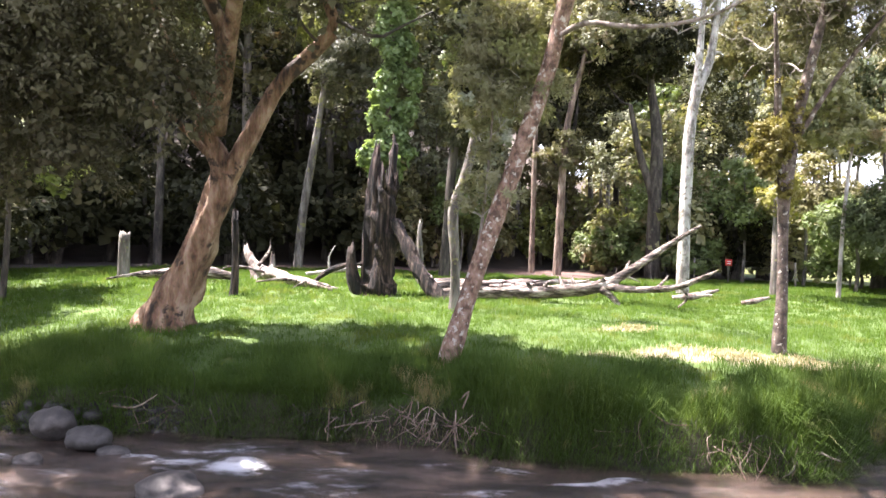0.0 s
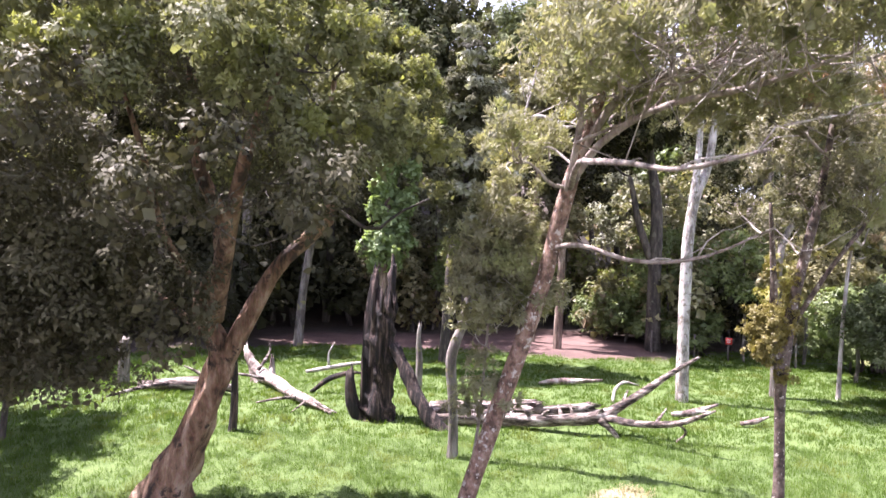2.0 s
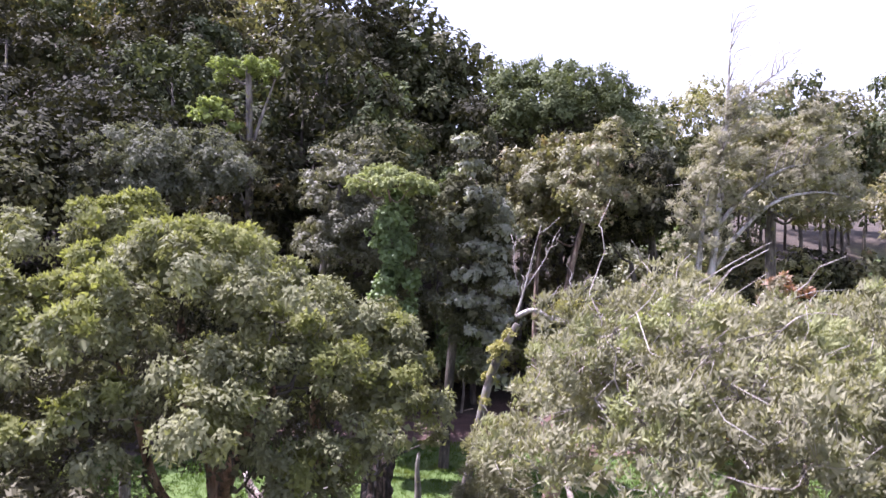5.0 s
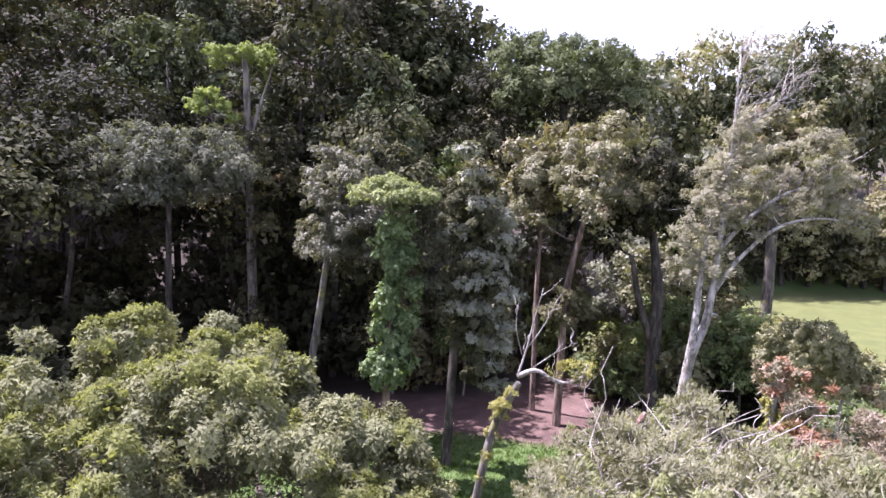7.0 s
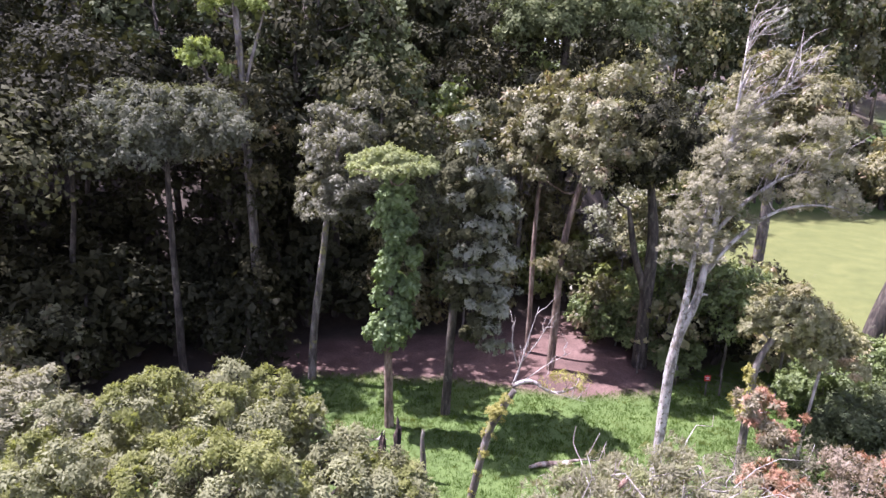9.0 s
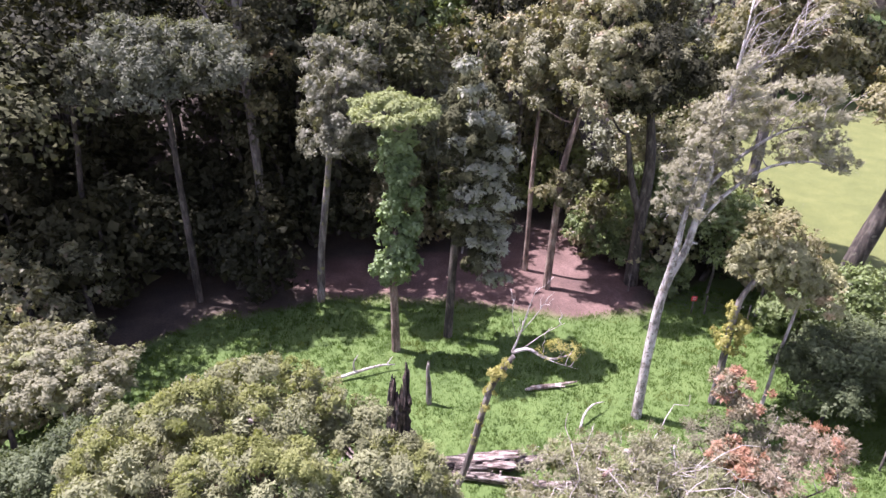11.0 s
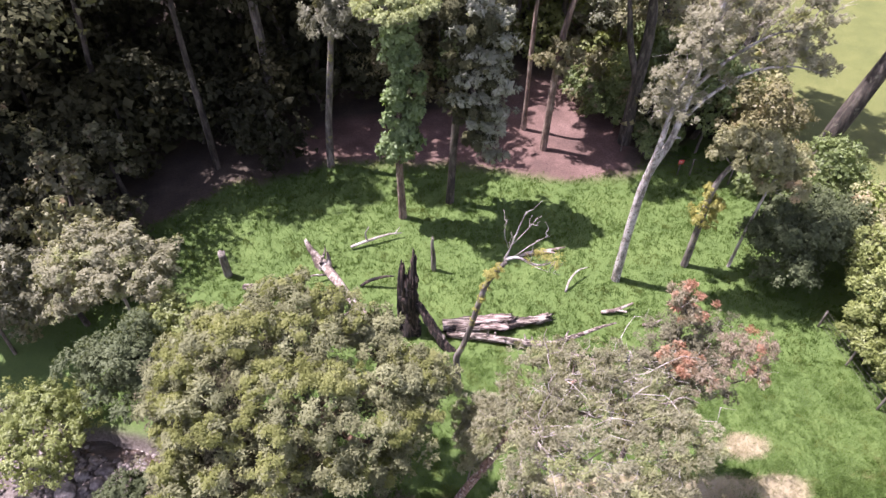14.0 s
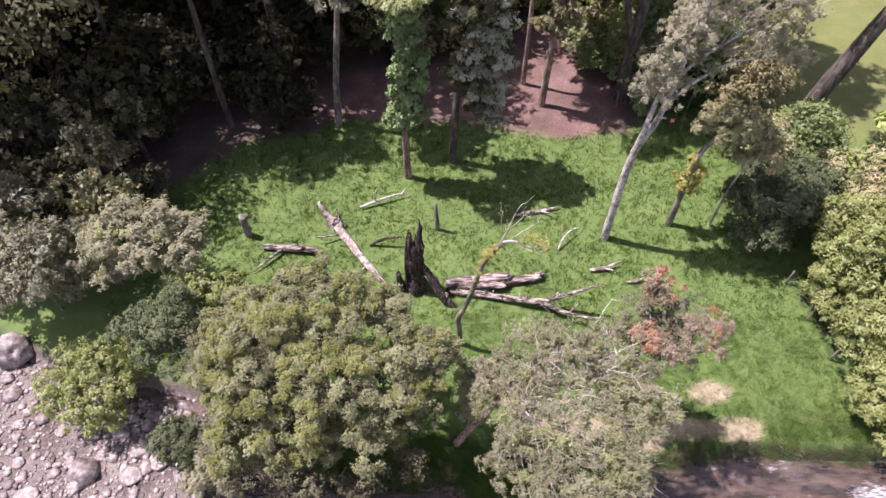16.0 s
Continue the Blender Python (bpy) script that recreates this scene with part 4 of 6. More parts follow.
# the bare snag with yellow moss
SN = (0.3, 17.7, 1.15)
sn_stem = rel(SN, [(0.32, 17.7, 1.1, 0.16), (0.33, 17.7, 1.7, 0.13), (0.28, 17.68, 2.9, 0.125), (0.2, 17.66, 3.75, 0.135), (0.27, 17.65, 4.2, 0.14), (0.5, 17.65, 4.87, 0.12), (0.83, 17.65, 6.37, 0.115), (1.05, 17.65, 7.62, 0.11), (1.3, 17.65, 8.75, 0.115), (1.57, 17.63, 9.33, 0.11), (1.95, 17.55, 10.1, 0.085)])
sn_limbs = [rel(SN, [(1.9, 17.5, 10.3, 0.075), (2.4, 17.4, 10.5, 0.06), (3.1, 17.3, 10.2, 0.045), (3.8, 17.2, 10.5, 0.02)]),
            rel(SN, [(1.9, 17.5, 10.3, 0.06), (2.1, 17.5, 11.0, 0.045), (2.3, 17.5, 11.9, 0.03), (2.5, 17.4, 12.8, 0.012)]),
            rel(SN, [(2.15, 17.5, 11.1, 0.03), (2.6, 17.5, 11.8, 0.02), (2.9, 17.4, 12.5, 0.008)]),
            rel(SN, [(2.2, 17.4, 10.5, 0.03), (2.9, 17.7, 10.9, 0.02), (3.6, 17.9, 11.2, 0.008)]),
            rel(SN, [(2.0, 17.5, 10.9, 0.025), (1.8, 17.4, 11.7, 0.016), (1.85, 17.4, 12.4, 0.006)]),
            rel(SN, [(2.5, 17.4, 10.4, 0.025), (3.2, 17.0, 10.3, 0.016), (3.9, 16.8, 10.2, 0.006)])]
sn_limbs = [sn_limbs[0]] + [[(*q[:3], q[3] * 0.6) for q in p] for p in sn_limbs[1:]]
for k in range(16):
    b = catmull(sn_limbs[k % 6], 12)[int(R2.integers(3, 11))]
    sn_limbs.append(wavy(b, b[:3] + np.array([0.3 * R2.normal() + 0.15, 0.25 * R2.normal(), 0.3 + 0.4 * R2.random()]), 0.012, 0.005, R2, 5, 0.08))
sn_moss = [(c[0] - SN[0], c[1] - SN[1], c[2] - SN[2], *c[3:]) for c in [(1.42, 17.6, 9.1, 0.3, 0.25, 0.35), (1.25, 17.6, 8.5, 0.22, 0.2, 0.3), (0.98, 17.62, 7.2, 0.15, 0.15, 0.25), (1.75, 17.55, 9.75, 0.22, 0.2, 0.22), (1.6, 17.58, 9.4, 0.26, 0.22, 0.25), (1.12, 17.62, 7.9, 0.17, 0.16, 0.25), (0.85, 17.65, 6.5, 0.12, 0.12, 0.2)]]
sn_leaf = [(c[0] - SN[0], c[1] - SN[1], c[2] - SN[2], *c[3:]) for c in [(3.2, 17.3, 10.5, 0.5, 0.45, 0.3), (3.7, 17.2, 10.6, 0.35, 0.35, 0.25)]]
tree("dead_snag", "crooked bare snag with yellow moss and a few dry twigs", SN, sn_stem, M_BARK_GREY,
     [("moss", sn_moss, M_LEAF_BRIGHT, 4200, 0.06, 0.1, 0.4, "yellow moss tufts"), ("dry_leaves", sn_leaf, M_LEAF_BRIGHT, 900, 0.09, 0.2, 0.22, "sparse yellowish leaves")], sn_limbs, M_TWIG, boughs=(), category="snag", seed=9, core=0)

# the vine-clad tree with its bright cap
VT = (-2.85, 29.7)
vt_stem = [(0, 0, 0, 0.24), (-0.05, 0, 3, 0.2), (0.0, 0, 6, 0.19), (0.1, 0.1, 9, 0.17), (0.1, 0, 12, 0.12), (0.1, 0, 13.4, 0.06)]
vt_vine = [(0.1 + 0.25 * math.sin(z * 2.1), 0.2 * math.cos(z * 1.7), z, (0.78 if z < 7.5 else 0.6) + 0.16 * math.sin(z * 1.9), 0.55, 0.55) for z in np.arange(4.6, 12.6, 0.6)] + [(0.8, -0.2, 5.4, 0.55, 0.6, 0.9), (1.0, 0, 7.2, 0.5, 0.6, 0.8), (-0.5, -0.4, 5.2, 0.6, 0.6, 0.8), (-0.55, -0.3, 7.0, 0.4, 0.4, 0.6), (0.7, 0.2, 10.4, 0.5, 0.6, 0.7), (0.6, 0.2, 11.8, 0.6, 0.7, 0.7), (1.2, 0.1, 8.8, 0.45, 0.5, 0.7)]
vt_cap = [(0.1, 0, 13.75, 0.9, 0.9, 0.35)] + [(0.1 + rr * math.cos(a), rr * math.sin(a), 13.75 - 0.2 * rr * rr + 0.12 * math.sin(5 * a), 0.55 + 0.15 * math.sin(3 * a), 0.55, 0.3) for rr, m in ((0.9, 6), (1.65, 11)) for a in np.arange(m) * 6.283 / m + rr]
tree("vine_tree", "slim tree cloaked in green vines with a lime-green flat top", VT, vt_stem, M_BARK_BROWN,
     [("vines", vt_vine, M_LEAF_VINE, 13000, 0.2, 0.35, 0.7, "broad-leaved green vines"), ("crown", vt_cap, M_LEAF_CAP, 12000, 0.14, 0.3, 0.4, "pale lime-green crown")], boughs=("crown",), seed=11)

# the tall white-barked tree
WT = (9.1, 24.85)
wt_stem = rel((*WT, 1.45), [(9.1, 24.85, 1.45, 0.26), (9.1, 24.85, 3.2, 0.225), (9.12, 24.85, 5.6, 0.21), (9.18, 24.85, 7.6, 0.21), (9.4, 24.85, 9.2, 0.185), (9.85, 24.9, 10.3, 0.16), (10.05, 24.9, 11.6, 0.15), (10.2, 24.9, 13.4, 0.12), (10.35, 24.9, 15.6, 0.09), (10.45, 24.9, 17.8, 0.06), (10.5, 24.9, 20.6, 0.02)])
wt_limbs = [rel((*WT, 1.45), p) for p in (
    [(9.3, 24.85, 8.8, 0.17), (9.4, 24.8, 10.0, 0.15), (9.5, 24.8, 11.6, 0.12), (9.55, 24.7, 13.0, 0.08), (9.75, 24.6, 14.6, 0.03)],
    [(10.1, 24.9, 11.6, 0.09), (10.9, 24.8, 12.9, 0.08), (12.2, 24.6, 14.2, 0.06), (13.8, 24.4, 14.6, 0.04), (15.2, 24.2, 14.3, 0.015)],
    [(10.15, 24.9, 13.2, 0.08), (11.4, 25.0, 14.6, 0.07), (13.0, 25.2, 15.6, 0.05), (14.8, 25.3, 15.8, 0.02)],
    [(10.15, 24.9, 16.4, 0.05), (10.7, 24.8, 17.6, 0.04), (11.6, 24.6, 18.6, 0.03), (12.6, 24.5, 19.4, 0.01)],
    [(9.85, 24.9, 10.4, 0.08), (10.1, 24.9, 10.75, 0.06), (10.32, 24.9, 10.75, 0.045)])]
for k in range(52):
    a = catmull(([wt_stem[7:], wt_limbs[3], wt_stem[7:], wt_limbs[2]])[k % 4], 14)
    s = a[int(R2.integers(5, 14))]
    e = s[:3] + np.array([0.2 + 1.0 * R2.random(), 0.4 * R2.normal(), 0.7 + 1.1 * R2.random()])
    m = s[:3] * 0.5 + e * 0.5 + R2.normal(size=3) * 0.12 + np.array([-0.12, 0, 0.2])
    wt_limbs.append([(*s[:3], 0.017), (*m, 0.012), (*e, 0.005)])
    f = m + np.array([0.5 + 0.4 * R2.random(), 0.2 * R2.normal(), 0.2 + 0.5 * R2.random()])
    wt_limbs.append([(*m, 0.01), (*(m * 0.5 + f * 0.5 + R2.normal(size=3) * 0.06), 0.009), (*f, 0.005)])
for k in range(34):
    s = catmull([wt_stem[8:], wt_limbs[3]][k % 2], 14)[int(R2.integers(3, 14))]
    wt_limbs.append(wavy(s, s[:3] + np.array([0.5 + 1.3 * R2.random(), 0.35 * R2.normal(), 0.3 + 0.7 * R2.random()]), 0.011, 0.004, R2, 6, 0.09, 0.1))
wt_cl = [(c[0] - WT[0], c[1] - WT[1], c[2] - 1.45, *c[3:]) for c in
         crown_clumps((12.3, 25.5, 15.2), (3.3, 1.7, 3.0), 46, 0.44, R2, low=-0.6, flat=0.55) + [(9.6, 24.4, 12.6, 0.6, 0.7, 0.7), (9.4, 24.6, 14.0, 0.7, 0.7, 0.7), (9.9, 24.7, 13.3, 0.6, 0.6, 0.6), (9.0, 24.9, 12.2, 0.6, 0.6, 0.7), (8.9, 25.0, 13.4, 0.6, 0.6, 0.7), (9.4, 25.2, 15.0, 0.7, 0.6, 0.7), (10.2, 25.3, 12.0, 0.7, 0.6, 0.8), (10.2, 24.5, 16.0, 0.8, 0.7, 0.9), (10.6, 24.8, 17.6, 0.7, 0.6, 0.7), (13.8, 25.2, 15.8, 0.9, 0.7, 0.5), (14.2, 24.5, 14.9, 0.7, 0.6, 0.35), (15.1, 24.3, 14.5, 0.6, 0.5, 0.3), (13.2, 24.5, 14.8, 0.6, 0.5, 0.35), (13.6, 24.5, 17.2, 0.7, 0.6, 0.5)]]
tree("white_tree", "tall white-barked tree with a thin crown swept to one side", WT, wt_stem, M_BARK_WHITE,
     [("crown", wt_cl, M_LEAF_WHITE, 36000, 0.13, -0.1, 0.22, "")], wt_limbs, M_BARK_WHITE, bough_mat=M_TWIG, bough_r=0.04, extra=5, steps=30, seed=13, sweep=(0.8, 0, 0.15), core=0.3, inner=26, single=True, jut=0.7, brush=0.9)

# edge-of-wood trees round the clearing
def round_tree(name, label, at, trunk_h, r, crown_c, crown_r, n, size, count, leaf, bark, leaf_mat_, seed, low=-0.5, extra_limbs=(), droop=0.3, slim=0.36, more=(), lean=(0, 0)):
    rng = np.random.default_rng(seed)
    cx, cy, cz = crown_c
    stem = [(0, 0, 0, r * 1.2), (lean[0] * 0.2, lean[1] * 0.2, trunk_h * 0.35, r), (lean[0] * 0.6, lean[1] * 0.6, trunk_h * 0.75, r * 0.85), (cx * 0.6, cy * 0.6, cz - crown_r[2] * 0.3, r * 0.6), (cx, cy, cz + crown_r[2] * 0.6, r * 0.2)]
    cl = crown_clumps(crown_c, crown_r, n, size, rng, low=low, flat=0.7)
    return tree(name, label, at, stem, bark, [("crown", cl, leaf_mat_, int(count * 1.7), leaf * 0.82, droop, slim * 1.1, "")] + list(more), extra_limbs, seed=seed, bough_r=r * 0.3, single=True, inner=30)


round_tree("silver_tree", "grey-green silvery tree at the edge of the reddish dirt", (-7.84, 34.8), 9.5, 0.22, (2.2, 0, 12.4), (2.5, 2.3, 4.6), 32, 0.85, 20000, 0.18, M_BARK_GREY, M_LEAF_SILVER, 31, low=-0.9, lean=(1.3, 0))
round_tree("dark_tree", "dark drooping tree with pale leaf sprays over the meadow's edge", (0.0, 31.2), 14, 0.22, (1.2, -0.3, 9.6), (1.6, 1.5, 6.9), 34, 0.75, 20000, 0.19, M_BARK_DARK, M_LEAF_DARK, 33, low=-0.95, droop=0.6, lean=(1.0, 0), more=[("sprays", [(2.2 + 0.4 * math.sin(z * 3), -1.35, z, 0.9, 0.6, 0.4) for z in (4.4, 5.5, 6.4, 7.2, 8.0, 8.8, 9.6, 10.4, 11.4, 12.4)] + [(0.9 + 0.5 * math.sin(z * 2), -1.5, z, 0.8, 0.5, 0.38) for z in (6.8, 8.2, 9.3, 10.6, 11.8, 13.0, 14.2, 15.4)] + [(2.6, 0.2, 12.0, 0.7, 0.6, 0.4), (2.5, 0.0, 9.0, 0.7, 0.6, 0.4)], M_LEAF_SPRAY, 9000, 0.19, 0.5, 0.32, "pale grey leaf sprays")])
round_tree("brown_trunk_tree", "straight brown-trunked tree with a wide olive crown in the dirt clearing", (6.34, 36.7), 11, 0.22, (2.0, 0.6, 13.4), (4.9, 3.6, 3.7), 48, 1.0, 26000, 0.21, M_BARK_BROWN, M_LEAF_OLIVE, 35, low=-0.6, lean=(0.5, 0), more=[("side_shoot", [(0.4, -0.3, 7.4, 0.9, 0.8, 0.7), (-0.6, -0.2, 6.7, 0.8, 0.6, 0.5), (1.2, -0.2, 6.8, 0.7, 0.6, 0.5), (0.3, -0.3, 6.2, 0.6, 0.6, 0.5)], M_LEAF_OLIVE, 2600, 0.18, 0.4, 0.35, "low leafy side shoots")])
round_tree("brown_trunk_tree", "dark forked tree behind the dirt clearing", (5.2, 39.0), 11, 0.16, (0.5, 1, 13.8), (3.0, 3.0, 3.4), 26, 1.0, 9000, 0.3, M_BARK_BROWN, M_LEAF_OLIVE, 36)
round_tree("dark_trunk_tree", "thick dark forked tree beside the dirt clearing", (12.0, 37.6), 11, 0.36, (-0.6, 0.5, 12.6), (3.2, 3.0, 4.0), 34, 1.0, 13000, 0.28, M_BARK_DARK, M_LEAF_DARK, 37, extra_limbs=[[(0, 0, 4.5, 0.25), (-0.9, 0, 7, 0.2), (-1.6, 0, 10, 0.12)]])
round_tree("tall_tree", "tall bare grey trunk with yellow-green clumps at its top", (-12.1, 39.4), 15, 0.30, (-0.7, 0, 20.6), (2.7, 2.0, 1.0), 15, 0.5, 5500, 0.17, M_BARK_GREY, M_LEAF_LIME, 38, low=-0.15, lean=(-0.3, 0), extra_limbs=[[(-0.4, 0, 12.5, 0.16), (-1.3, -0.8, 15.0, 0.12), (-2.2, -1.6, 18.0, 0.06)], [(-0.5, 0, 15.0, 0.12), (0.4, 0, 18.0, 0.09), (1.2, 0, 20.4, 0.04)]], more=[("side_crown", [(-2.1, -1.6, 18.4, 0.8, 0.7, 0.35), (-2.9, -1.5, 17.9, 0.7, 0.6, 0.35), (-1.3, -1.6, 17.8, 0.7, 0.6, 0.35), (-2.3, -2.0, 17.5, 0.6, 0.5, 0.3), (-0.8, -1.4, 17.1, 0.6, 0.5, 0.3)], M_LEAF_LIME, 2600, 0.17, 0.1, 0.4, "yellow-green side crown"), ("low_crown", [(-0.8, -0.6, 14.4, 0.9, 0.9, 0.6), (0.3, -0.5, 16.0, 0.8, 0.7, 0.5), (-0.9, -0.3, 17.2, 0.6, 0.6, 0.5), (0.6, -0.4, 14.8, 0.7, 0.7, 0.6), (1.4, -0.3, 13.0, 1.4, 1.2, 1.2), (1.0, -0.3, 10.6, 1.2, 1.1, 1.0), (-1.6, 0, 12.0, 1.6, 1.2, 1.2)], M_LEAF_OLIVE, 4200, 0.26, 0.3, 0.36, "")])
round_tree("grey_leaf_tree", "broad grey-leaved tree at the dark forest edge", (-15.2, 34.5), 11, 0.2, (0.3, -0.3, 13.6), (4.4, 3.2, 3.2), 40, 1.1, 20000, 0.21, M_BARK_DARK, M_LEAF_PALEGREY, 39, low=-0.5)
round_tree("yellow_moss_tree", "small tree with yellow-green crown and mossy trunk beside the meadow", (13.15, 25.9), 7.6, 0.17, (1.3, 0.2, 7.6), (1.9, 1.2, 1.2), 20, 0.5, 7000, 0.17, M_BARK_GREY, M_LEAF_OLIVE, 41, lean=(0.1, 0), more=[("epiphyte", [(-0.1, -0.2, 3.8, 0.75, 0.6, 0.6), (0.5, -0.1, 4.4, 0.5, 0.45, 0.6), (0.05, -0.2, 4.7, 0.45, 0.4, 0.6), (-0.1, 0, 5.2, 0.3, 0.3, 0.5), (0.3, -0.2, 3.2, 0.4, 0.4, 0.4)], M_LEAF_BRIGHT, 3200, 0.12, 0.1, 0.4, "yellow epiphyte clumps")])
round_tree("pale_branch_tree", "open tree with pale crooked branches beside dark shrubs", (15.6, 25.8), 6.5, 0.075, (0.8, 0.2, 6.4), (1.7, 1.3, 1.1), 14, 0.5, 5500, 0.17, M_TWIG, M_LEAF_OLIVE, 43, lean=(0.4, 0))
round_tree("thick_leaning_tree", "thick brown tree leaning over the meadow's far edge", (21.5, 32.0), 12, 0.5, (4.6, 0.4, 13.0), (4.6, 3.5, 3.4), 40, 1.1, 15000, 0.27, M_BARK_DARK, M_LEAF_OLIVE, 45, lean=(3.0, 0.3))
round_tree("broad_dark_tree", "broad dark layered tree on the hillside", (8.3, 51), 16, 0.5, (0, 0, 20.2), (5.6, 4.6, 4.0), 56, 1.3, 17000, 0.32, M_BARK_DARK, M_LEAF_BLUE, 47, low=-0.4)
round_tree("hill_tree", "tall round olive tree behind the meadow", (20.5, 42), 10, 0.4, (0, 0, 14.8), (4.2, 4.0, 4.0), 40, 1.2, 15000, 0.32, M_BARK_GREY, M_LEAF_OLIVE, 49, low=-0.6)


# ---- shrubs and smaller trees at the edges ----
def shrub(name, label, at, r, n, size, count, leaf, mat, seed, bark=None, low=-0.25, slim=0.4, droop=0.2, lift=0.0):
    rng = np.random.default_rng(seed)
    c = (0, 0, r[2] * 0.55 + lift)
    cl = crown_clumps(c, r, n, size, rng, low=low, flat=0.75)
    stem = [(0, 0, 0, 0.09), (0.1, 0, c[2] * 0.5, 0.08), (0, 0.1, c[2], 0.06), (0, 0, c[2] + r[2] * 0.5, 0.03)]
    return tree(name, label, at, stem, bark or M_BARK_DARK, [("foliage", cl, mat, int(count * 1.6), leaf * 0.72, droop, slim * 1.15, "")], seed=seed, single=True, inner=34, steps=8, sides=7, category="shrub" if lift == 0 else "tree", bough_r=0.04, sweep=(0.9, 0, 0.1) if name == "windswept_tree" else (0, 0, 0))


EDGE = (
    ("windswept_tree", "pale windswept tree beside the gravel bar", (-15.6, 20.6), (3.7, 2.4, 2.3), 40, 0.65, 16000, 0.18, M_LEAF_LEAN, 61, M_TWIG, 3.7),
    ("grey_tree", "grey-green dense tree by the stream bend", (-22.0, 20.0), (2.8, 2.4, 2.8), 30, 0.9, 9000, 0.24, M_LEAF_SILVER, 62, M_BARK_GREY, 2.0),
    ("grey_tree", "grey-green dense tree by the stream bend", (-25.5, 22.5), (3.0, 2.6, 3.2), 28, 1.0, 8000, 0.26, M_LEAF_SILVER, 63, M_BARK_GREY, 2.0),
    ("olive_shrub", "olive-yellow rounded shrub on the gravel edge", (-18.0, 14.8), (2.3, 2.1, 2.2), 30, 0.7, 12000, 0.17, M_LEAF_GOLD, 64, M_BARK_GREY, 0.6),
    ("bluish_shrub", "dark bluish-green shrub on the bank", (-13.3, 15.8), (2.1, 2.0, 2.6), 30, 0.7, 10000, 0.17, M_LEAF_GREYGREEN, 65, M_BARK_DARK, 3.2),
    ("lime_shrub", "yellow-green shrub on the bank", (-12.6, 18.6), (1.6, 1.4, 1.7), 18, 0.6, 5000, 0.18, M_LEAF_GOLD, 66, M_BARK_DARK, 2.6),
    ("twiggy_shrub", "dark twiggy shrub on the gravel", (-13.2, 12.2), (1.7, 1.4, 1.5), 22, 0.5, 6000, 0.15, M_LEAF_GREYGREEN, 67, M_TWIG, 0.2),
    ("twiggy_shrub", "grey twiggy shrub under the broad tree", (-11.2, 10.8), (1.5, 1.3, 2.0), 24, 0.5, 6500, 0.15, M_LEAF_LEAN, 68, M_TWIG, 0.6),
)
EDGE += (
    ("dark_shrub", "dense dark shrub at the meadow's edge", (17.9, 24.6), (2.5, 2.4, 2.6), 34, 0.8, 12000, 0.19, M_LEAF_GREYGREEN, 71, M_BARK_DARK, 1.0),
    ("dark_shrub", "dense green shrub at the meadow's edge", (20.6, 26.4), (2.6, 2.4, 2.2), 30, 0.9, 9000, 0.2, M_LEAF_GREYGREEN, 72, M_BARK_DARK, 0.8),
    ("golden_tree", "bushy yellow-green tree beside the fence", (21.6, 21.8), (2.4, 2.3, 2.6), 34, 0.85, 12000, 0.21, M_LEAF_GOLD, 73, M_BARK_GREY, 1.8),
    ("fence_shrub", "bright green shrub along the meadow fence", (20.4, 19.6), (1.2, 2.0, 1.4), 20, 0.6, 6500, 0.18, M_LEAF_GOLD, 74, M_BARK_DARK, 0.3),
    ("golden_tree", "bushy bright olive tree beside the fence", (21.6, 17.2), (2.2, 2.6, 2.3), 34, 0.8, 12000, 0.2, M_LEAF_GOLD, 75, M_BARK_GREY, 1.2),
    ("fence_shrub", "olive shrub at the end of the meadow fence", (20.9, 13.7), (1.9, 2.1, 1.8), 26, 0.65, 9000, 0.19, M_LEAF_GOLD, 76, M_BARK_DARK, 0.4),
    ("dark_shrub", "dense green shrub at the meadow's edge", (24.6, 25.5), (3.0, 2.6, 3.0), 26, 1.0, 8000, 0.25, M_LEAF_OLIVE, 77, M_BARK_DARK, 1.0),
)
EDGE += (
    ("fern_shrub", "pale leafy shrub behind the dirt clearing", (11.2, 40.5), (2.2, 1.6, 2.0), 20, 0.8, 5500, 0.26, M_LEAF_SHRUB, 78, M_BARK_DARK, 0.0),
    ("fern_shrub", "pale leafy shrub behind the dirt clearing", (10.6, 42.6), (1.8, 1.5, 1.6), 16, 0.8, 4200, 0.26, M_LEAF_SHRUB, 79, M_BARK_DARK, 0.0),
    ("fern_shrub", "pale leafy shrub at the meadow's far corner", (20.4, 32.0), (2.3, 1.6, 1.6), 20, 0.8, 5500, 0.24, M_LEAF_SHRUB, 80, M_BARK_DARK, 0.0),
    ("fern_shrub", "low green shrub behind the dirt clearing", (14.2, 36.6), (1.8, 1.4, 1.5), 16, 0.7, 4200, 0.24, M_LEAF_SHRUB, 81, M_BARK_DARK, 0.0),
    ("mossy_tree", "small olive tree behind the meadow", (18.6, 29.5), (2.0, 1.8, 1.8), 20, 0.7, 6000, 0.21, M_LEAF_SHRUB, 83, M_BARK_GREY, 1.5),
)
